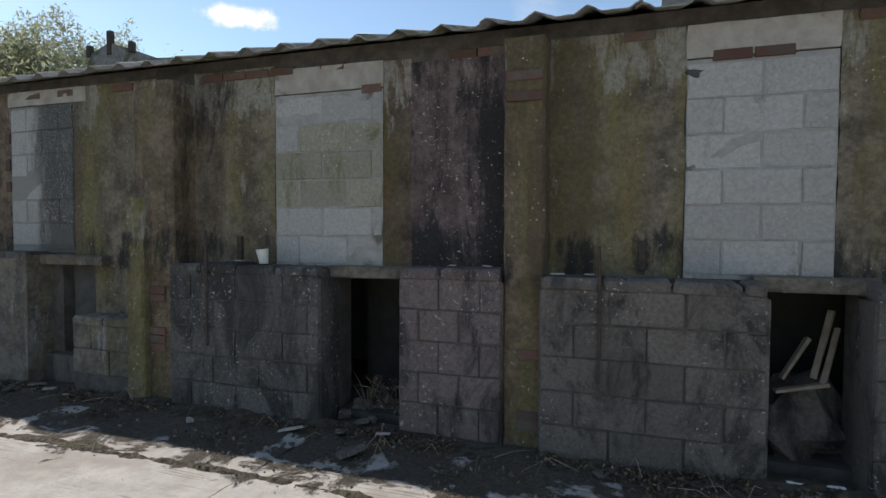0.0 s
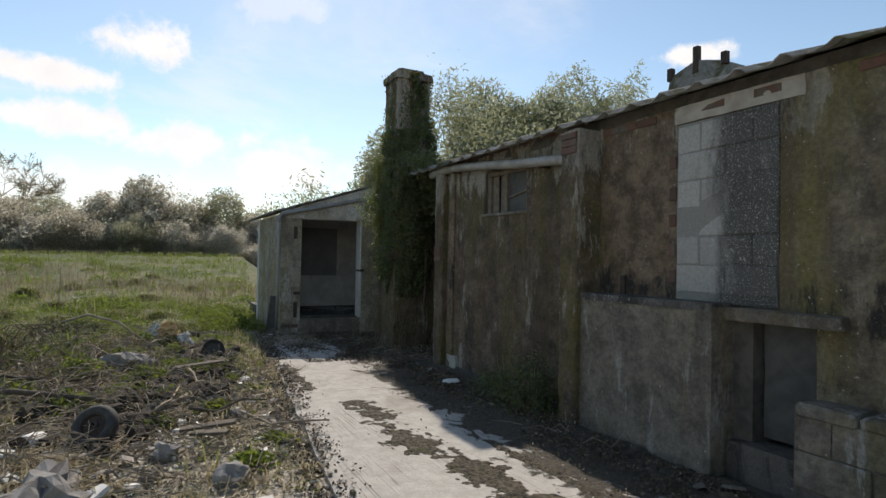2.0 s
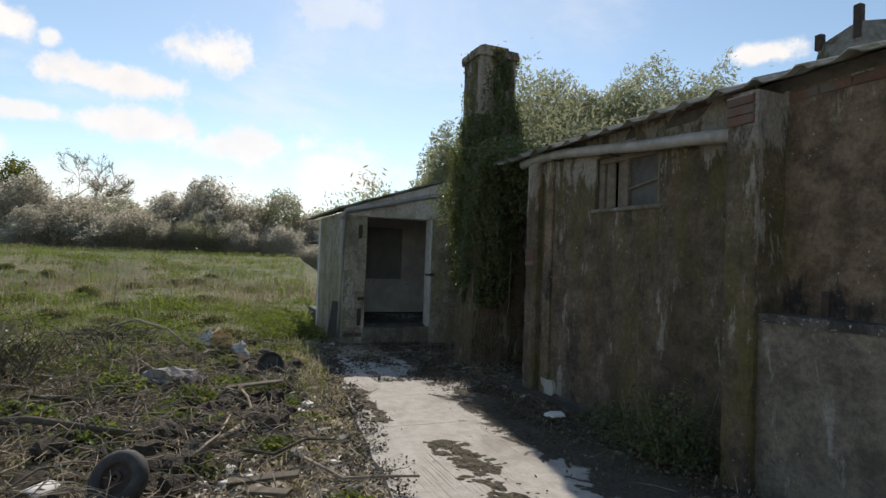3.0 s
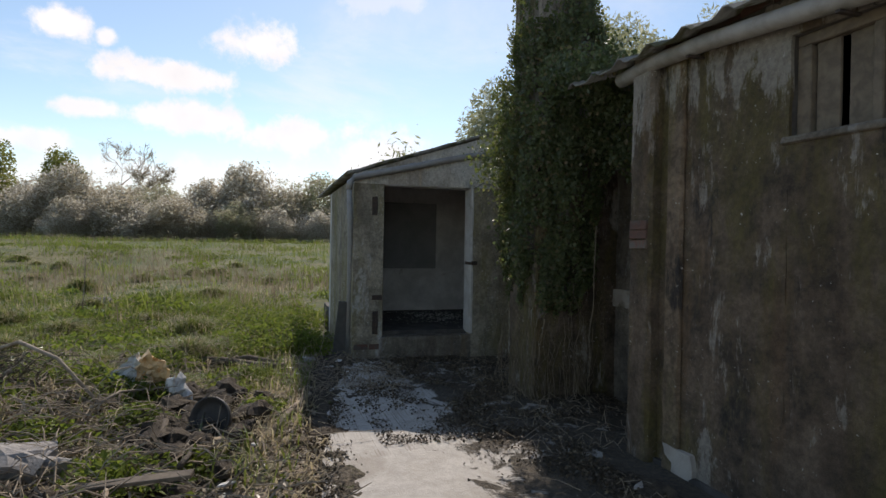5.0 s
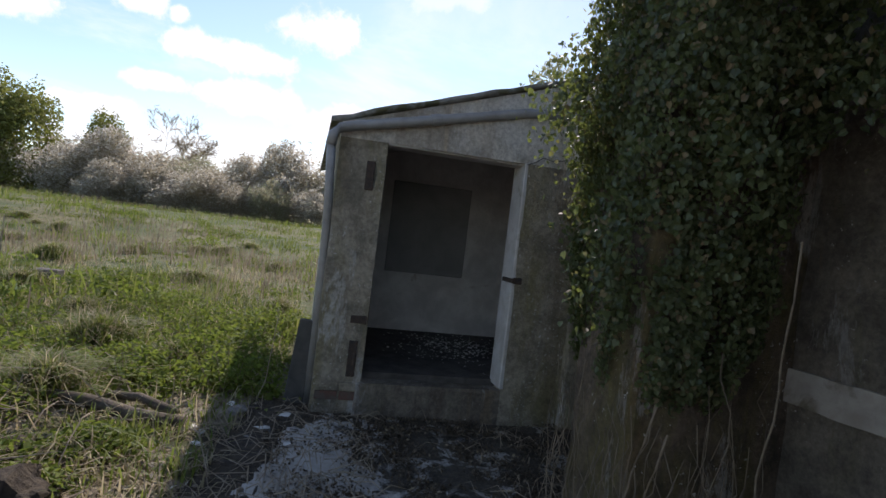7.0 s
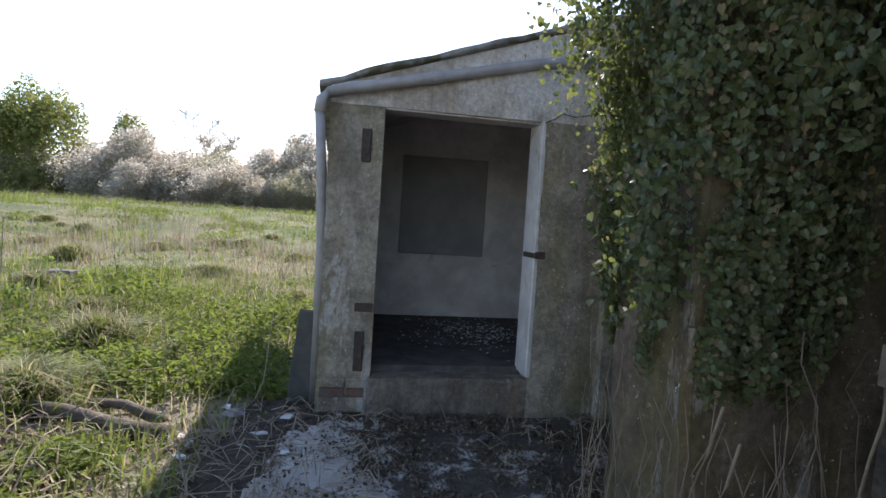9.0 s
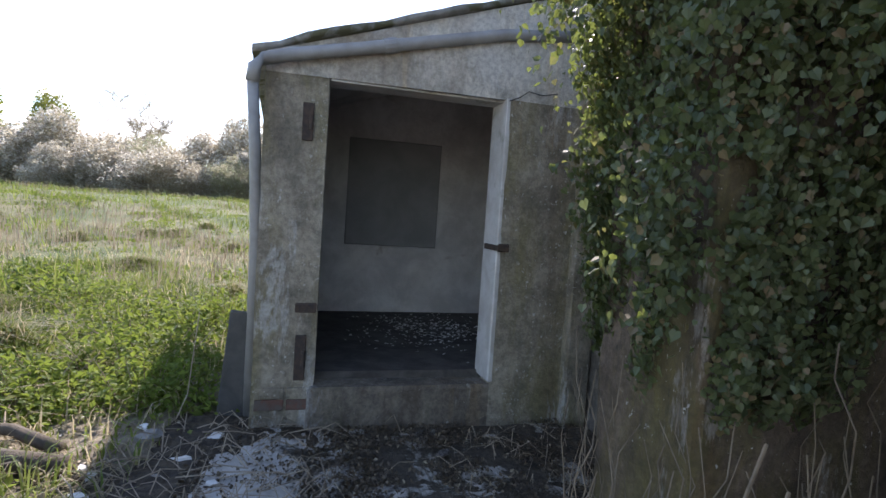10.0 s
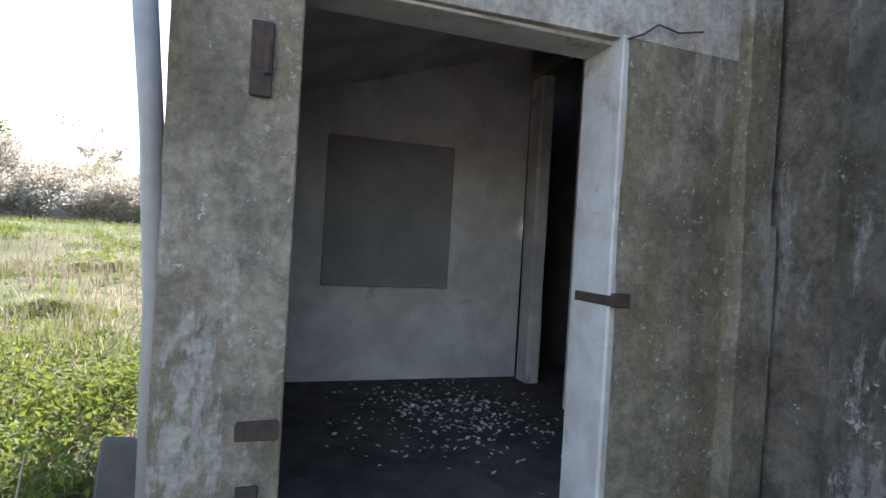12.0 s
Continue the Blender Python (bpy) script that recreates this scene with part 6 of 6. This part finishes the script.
v, f = leaves(p, np.tile([[0, 0, 1.0]], (len(p), 1)), 0.0135, rg, 0.7)
tagged(raw("leaf_litter", v, f, LEAF_LITTER), "rotted brown leaf litter and crumbs of earth", "leaf litter", "", "stuff")
n = 15000
p = np.stack([-9.6 + rg.normal(0, 2.4, n), 0.1 + rg.normal(0, 1.0, n)], 1)
p = p[[off_yard(a, b) > 0.0 and a < -6.4 for a, b in p]]
p = np.concatenate([p, (heights(p) + rg.uniform(0.0, 0.03, len(p)))[:, None]], 1)
v, f = leaves(p, np.tile([[0, 0, 1.0]], (len(p), 1)), 0.022, rg, 0.6)
tagged(raw("heap_litter", v, f, PALE_LITTER), "dry leaves and chips over bare earth", "leaf litter", "", "stuff")
# drifts of earth and rotted leaves against the wall foot
for x0, x1, y0, y1, top in ((-10.3, 3.0, 3.28, 3.74, 0.05), (-13.95, -10.4, 3.5, 4.7, 0.05)):
    pv, nx, ny = [], int((x1 - x0) / 0.05), int((y1 - y0) / 0.04)
    for i in range(nx + 1):
        for j in range(ny + 1):
            x, y = x0 + (x1 - x0) * i / nx, y0 + (y1 - y0) * j / ny
            w = (j / ny) * min(1.0, i / 5, (nx - i) / 5)
            h = 0.5 + 0.8 * noise.noise((x * 1.5, y * 2.0, 6)) + 0.55 * noise.noise((x * 7, y * 7, 1)) + 0.35 * noise.noise((x * 19, y * 19, 2))
            pv.append((x, y, -0.045 + top * (0.25 + w) * h + 0.02 * w))
    pf = [(i * (ny + 1) + j, (i + 1) * (ny + 1) + j, (i + 1) * (ny + 1) + j + 1, i * (ny + 1) + j + 1) for i in range(nx) for j in range(ny)]
    tagged(raw("earth_drift", pv, pf, DARK_SOIL), "dark crumbly earth drifted against the wall foot", "earth", "", "stuff")

# turned clods of dark earth on the heap
s = Shape()
for cx, cy, spread, count in ((-9.7, 0.35, 0.35, 60), (-10.4, 0.75, 0.3, 45), (-12.3, 0.3, 0.35, 60), (-11.8, 0.75, 0.3, 40), (-8.5, -0.4, 0.4, 50), (-9.2, -1.0, 0.5, 30), (-9.3, 0.5, 0.25, 40), (-11.2, 0.85, 0.3, 50), (-12.0, 1.0, 0.35, 45), (-8.2, -0.1, 0.25, 30)):
    for _ in range(count):
        x, y = cx + rg.normal(0, spread), cy + rg.normal(0, spread * 0.7)
        if off_yard(x, y) < 0.02:
            continue
        r = abs(rg.normal(0.035, 0.035)) + 0.012
        s.lump((x, y, rise(x, y) + r * 0.35 + rg.uniform(0, 0.03)), (r * 1.4, r * 1.1, r * 0.8), rg.uniform(0, 99), 0.55, 5)
tagged(part("earth_clods", s, DARK_SOIL), "turned clods of dark earth on the heap", "earth", "", "stuff")
# arching dead stalks over the heap
s = Shape()
for _ in range(900):
    x, y = -10.6 + rg.normal(0, 1.9), -0.75 + rg.normal(0, 0.8)
    if off_yard(x, y) < 0.25 or x > -7.2:
        continue
    a, l, up = rg.uniform(0, 6.28), rg.uniform(0.2, 0.75), rg.uniform(0.03, 0.3)
    z = rise(x, y)
    pts = [(x + l * t * math.cos(a) + rg.normal(0, 0.012), y + l * t * math.sin(a) + rg.normal(0, 0.012), z + up * math.sin(2.6 * t) + 0.01) for t in (0, 0.25, 0.5, 0.75, 1.0)]
    s.tube(pts, [0.0045, 0.004, 0.0035, 0.003, 0.0015], 3, False)
tagged(part("dead_stalks", s, PALE_STEM), "arching dead straw-coloured stalks over the heap", "stalks", "", "stuff")
# earth washed over the end of the yard before the shed
pv, nx, ny = [], 62, 34
for i in range(nx + 1):
    for j in range(ny + 1):
        x = -14.33 + 3.1 * i / nx
        y = path_edge(x) - 0.25 + 1.15 * j / ny
        h = 0.55 * noise.noise((x * 1.9, y * 2.2, 16)) + 0.4 * noise.noise((x * 6, y * 6, 11)) + 0.3 * noise.noise((x * 17, y * 17, 12))
        pv.append((x, y, 0.030 - 0.062 * (j / ny) - 0.02 * i / nx + 0.045 * h))
pf = [(i * (ny + 1) + j, (i + 1) * (ny + 1) + j, (i + 1) * (ny + 1) + j + 1, i * (ny + 1) + j + 1) for i in range(nx) for j in range(ny)]
tagged(raw("earth_wash", pv, pf, DARK_SOIL), "dark earth washed over the yard's end", "earth", "", "stuff")

# a silted, mossy band that wanders over the sunny part of the yard
def silt(x0, x1, line, half, seed):
    pv, nx, ny = [], int((x1 - x0) / 0.025), 30
    for i in range(nx + 1):
        for j in range(ny + 1):
            x = x0 + (x1 - x0) * i / nx
            w = 2 * j / ny - 1
            y = line(x) + w * half * 1.5
            end = min(1.0, i / 6, (nx - i) / 6)
            h = 0.9 - 1.3 * abs(w) ** 1.3 + 0.75 * noise.noise((x * 2.2, y * 2.2, seed)) + 0.9 * noise.noise((x * 7, y * 7, seed)) + 0.7 * noise.noise((x * 19, y * 19, seed)) + 0.4 * noise.noise((x * 43, y * 43, seed))
            pv.append((x, y, -0.010 + 0.022 * min(1.1, h) * end))
    pf = [(i * (ny + 1) + j, (i + 1) * (ny + 1) + j, (i + 1) * (ny + 1) + j + 1, i * (ny + 1) + j + 1) for i in range(nx) for j in range(ny)]
    tagged(raw("silt_band", pv, pf, MOSSY_EARTH), "mossy silt lying in a band on the concrete yard", "earth", "silt on the yard", "stuff")


silt(-8.6, -5.3, lambda x: 2.12 + 0.13 * max(0.0, x + 7.2) ** 1.4, 0.2, 3)
silt(-6.9, -3.2, lambda x: 2.74 + 0.03 * math.sin(x * 3), 0.05, 8)
silt(-3.4, 3.0, lambda x: 2.76 + 0.02 * math.sin(x * 2.1), 0.03, 17)
silt(-10.9, -9.0, lambda x: 1.8 - 0.05 * (x + 9), 0.1, 23)

# crumbs of earth along the yard's rim
s = Shape()
for _ in range(360):
    x = rg.uniform(-13.5, -5.0)
    y = path_edge(x) + rg.normal(-0.16, 0.12)
    r = abs(rg.normal(0.008, 0.007)) + 0.005
    s.lump((x, y, (rise(x, y) if off_yard(x, y) > 0 else 0.0) + r * 0.4), (r * 1.3, r, r * 0.7), rg.uniform(0, 99), 0.4, 4)
tagged(part("earth_crumbs", s, SOIL), "clods of earth along the yard's rim", "earth", "", "stuff")

# glass crumbs and flakes on the shed floor
n = 520
p = np.stack([-15.6 + rg.normal(0, 0.38, n), 4.05 + rg.normal(0, 0.3, n), np.full(n, 0.336)], 1)
p = p[(p[:, 0] > -16.5) & (p[:, 0] < -14.3) & (p[:, 1] > 2.7) & (p[:, 1] < 4.85)]
v, f = leaves(p, np.tile([[0, 0, 1.0]], (len(p), 1)), 0.02, rg, 0.25, 0.8, 0.1)
tagged(raw("paint_flakes", v, f, WHITE_CHIP), "pale fallen flakes over the dark shed floor", "flakes", "", "stuff")

# ---- small fixed details ----
for x, z0, z1 in ((-0.23, 0.5, 1.37), (-3.28, 0.52, 1.45)):
    tagged(part("iron_rod", Shape().tube([(x, 3.672, z0), (x + 0.006, 3.67, (z0 + z1) / 2), (x - 0.004, 3.675, z1)], 0.012, 7), IRON), "thin rusted iron rod standing against the trough wall", "rod", "iron rods")
for x in (0.02, -3.2, -6.55):
    tagged(part("iron_stub", Shape().chamfer(x - 0.025, x + 0.025, 3.97, 4.0, 1.2, 1.4, 0.004), IRON), "short rusted iron stub on the wall", "stub", "iron stubs")
tagged(part("white_cup", Shape().tube([(-2.87, 3.86, 1.185), (-2.87, 3.86, 1.2), (-2.88, 3.855, 1.3)], [0.035, 0.036, 0.05], 14), WHITE_CHIP), "small white broken cup on the trough coping", "cup")
for i, (x, y, z, q) in enumerate(((-0.5, 3.78, 1.165, 0.06), (-0.3, 3.82, 1.165, 0.05), (-1.0, 3.85, 1.2, 0.05), (-3.1, 3.85, 1.19, 0.05), (-1.25, 3.82, 1.2, 0.04), (0.3, 3.85, 1.165, 0.03), (-4.4, 3.86, 0.665, 0.04))):
    shard(x, y, q, 500 + i, PALE_CEMENT, "broken masonry chip on the trough coping", 5, "coping chips", z)
# boards in the right-hand opening
for a, b, w in (((1.075, 4.2, 0.52), (1.2, 4.32, 0.95), 0.02), ((1.12, 4.16, 0.5), (1.23, 4.3, 0.84), 0.016), ((0.9, 4.22, 0.5), (1.06, 4.28, 0.77), 0.024), ((0.84, 4.12, 0.44), (1.15, 4.16, 0.5), 0.03)):
    A, B = Vector(a), Vector(b)
    ob = part("timber_offcut", Shape().chamfer(-w, w, -0.012, 0.012, 0, (B - A).length, 0.004, 0.003), PALE_WOOD)
    ob.matrix_basis = Matrix.Translation(A) @ (B - A).to_track_quat("Z", "Y").to_matrix().to_4x4()
    tagged(ob, "pale timber offcut leaning in the low opening", "timber", "timber offcuts")
ob = part("batten", Shape().chamfer(-0.15, 0.15, -0.015, 0.015, 0, 0.02, 0.003), WHITE_CHIP)
ob.matrix_basis = pose(0.98, 3.72, 0.0, 0, 0, 4)
tagged(ob, "short white painted batten on the ground", "batten")
tagged(part("rubble_fill", Shape().lump((0.98, 4.32, 0.16), (0.3, 0.28, 0.34), 6.0, 0.6, 6), PLINTH), "heap of dark rubble inside the low opening", "rubble", "rubble heaps")
for i, (x, y, z, r) in enumerate(((-2.1, 4.1, 0.0, 0.1), (-1.9, 4.2, 0.0, 0.13), (-1.75, 4.1, 0.0, 0.09), (-2.0, 4.35, 0.06, 0.16), (-1.8, 4.4, 0.05, 0.14), (-2.15, 3.9, 0.0, 0.06), (-1.9, 3.88, 0.0, 0.05))):
    stone("dark rubble lump inside the low opening", x, y, (r, r * 0.8, r * 0.65), 40.3 + i, PLINTH, z, "rubble", "opening rubble", "rubble_lump")
for x in (-1.85, -2.0, -1.75):
    s = Shape()
    for _ in range(8):
        a = rg.uniform(0, 6.28)
        s.tube([(x, 4.0, 0.05), (x + 0.1 * math.cos(a), 3.95 + 0.1 * math.sin(a), 0.25), (x + 0.2 * math.cos(a), 3.9 + 0.14 * math.sin(a), rg.uniform(0.2, 0.45))], [0.003, 0.002, 0.001], 4, False)
    tagged(part("dry_plant", s, IVY_STEM), "dry wispy plant in the low opening", "plant", "dry plants")

# bare bricks in the walls
def bricks(parent, x0, x1, z, y, n, h=0.065, end=False):
    w = (x1 - x0) / n
    for i in range(n):
        if n > 2 and random.random() < 0.35:
            continue
        part("brick", Shape().chamfer(x0 + i * w + 0.005, x0 + (i + 1) * w - 0.005, y + random.uniform(-0.006, 0.003), y + 0.06, z, z + h, 0.005, 0.002), BRICK, parent)


bricks(front, 0.42, 1.12, 2.545, 3.985, 3)
bricks(front, -2.06, -1.88, 2.52, 3.985, 1)
for x0, x1, n in ((-0.55, 0.3, 4), (1.2, 3.0, 8), (-1.8, -0.9, 4), (-3.6, -2.2, 6), (-4.9, -4.1, 3), (-6.85, -5.1, 8)):
    bricks(front, x0, x1, 2.715, 3.992, n)
bricks(front, -10.3, -7.15, 2.88, 4.015, 14)
for z in (2.33, 2.47):
    bricks(pil_b, -0.87, -0.61, z, 3.785, 1)
for z in (0.1, 0.17, 0.59):
    bricks(pil_b, -0.78, -0.61, z, 3.785, 1)
for z in (0.42, 0.49, 0.56, 0.84, 0.91):
    bricks(pil_c, -3.94, -3.76, z, 3.725, 1)
for z in (1.36, 1.58, 1.82, 2.04, 2.3):
    bricks(front, -6.05, -5.975, z, 3.985, 1, 0.1)
for z in (2.55, 2.62, 2.69):
    bricks(pil_a, -7.11, -6.88, z, 3.695, 1)
for z in (1.5, 1.57, 1.64):
    bricks(rib, -10.3, -10.1, z, 3.925, 1)
for z in (0.12, 0.2):
    for y0, y1 in ((2.47, 2.66), (2.67, 2.83)):
        part("brick", Shape().chamfer(-14.06, -14.036, y0 + 0.004, y1 - 0.004, z, z + 0.07, 0.004, 0.002), BRICK if z < 0.15 else SHED_WALL, shed_front)
# solid near-black lump; its colour imitates the shade in a broken-out hole
hole = tagged(part("wall_hole", Shape().lump((0.335, 4.012, 2.49), (0.075, 0.024, 0.05), 2.0, 0.6, 4), DARK_PLASTIC), "dark lump giving the shade of a jagged broken-out hole", "hole", "", "structure")

# door iron on the shed
for y, z, hgt in ((2.72, 2.0, 0.24), (2.745, 0.47, 0.3)):
    hg = thing("hinge", "rusted iron hinge plate on the shed door jamb", "hinge", "shed hinges")
    part("plate", Shape().chamfer(-14.05, -14.03, y - 0.035, y + 0.035, z - hgt / 2, z + hgt / 2, 0.004), IRON, hg)
    part("pin", Shape().tube([(-14.02, y + 0.02, z - 0.05), (-14.02, y + 0.02, z + 0.05)], 0.014, 8), IRON, hg)
# raised dark plate whose colour imitates the shade in a jamb notch
tagged(part("jamb_notch", Shape().chamfer(-14.055, -14.034, 2.7, 2.835, 0.77, 0.83, 0.004, 0.004), IRON), "dark plate imitating the shaded notch left by a broken door iron", "notch", "", "structure")
lt = thing("latch", "rusted iron latch keeper on the white door jamb", "latch")
part("plate", Shape().chamfer(-14.2, -13.94, 4.035, 4.06, 1.24, 1.28, 0.004), IRON, lt)
part("catch", Shape().chamfer(-13.975, -13.95, 4.05, 4.13, 1.235, 1.29, 0.004), IRON, lt)
ob = tagged(part("leaning_board", Shape().chamfer(-0.02, 0.02, -0.09, 0.09, 0, 0.74, 0.006, 0.004), BOARD_GREY), "dark grey sheet leaning on the shed corner", "board")
ob.matrix_basis = pose(-14.3, 2.32, 0.0, -5, 6, 0)
tagged(part("cable", Shape().tube([(-14.1, 2.12, 0.75), (-14.05, 2.1, 0.5), (-14.02, 2.08, 0.25), (-13.95, 2.03, 0.12)], 0.0035, 6), PALE_STEM), "thin white cable hanging by the shed corner", "cable")
# cracks as thin raised tubes, coloured dark for the shade in the gap
cr = Shape()
cr.tube([(-14.043, 2.84, 2.29), (-14.043, 2.79, 2.33), (-14.043, 2.77, 2.40)], 0.004, 4)
cr.tube([(-13.972, 4.06, 2.28), (-13.966, 4.13, 2.31), (-13.968, 4.2, 2.36), (-13.97, 4.3, 2.345), (-13.966, 4.42, 2.37)], 0.004, 4)
tagged(part("crack", cr, DARK_PLASTIC), "thin dark tubes drawing the shaded cracks from the doorway corners", "crack", "", "structure")

# things far out in the field
tagged(part("concrete_block", Shape().chamfer(-20.5, -20.2, -2.15, -1.75, 0.0, 0.26, 0.02, 0.01), MORTAR), "grey concrete block lying in the field", "block")
tagged(part("field_stake", Shape().tube([(-17.9, -1.65, -0.05), (-17.9, -1.6, 0.6), (-17.88, -1.58, 1.2)], [0.012, 0.01, 0.006], 6), TWIG), "thin stake standing in the field grass", "stake")
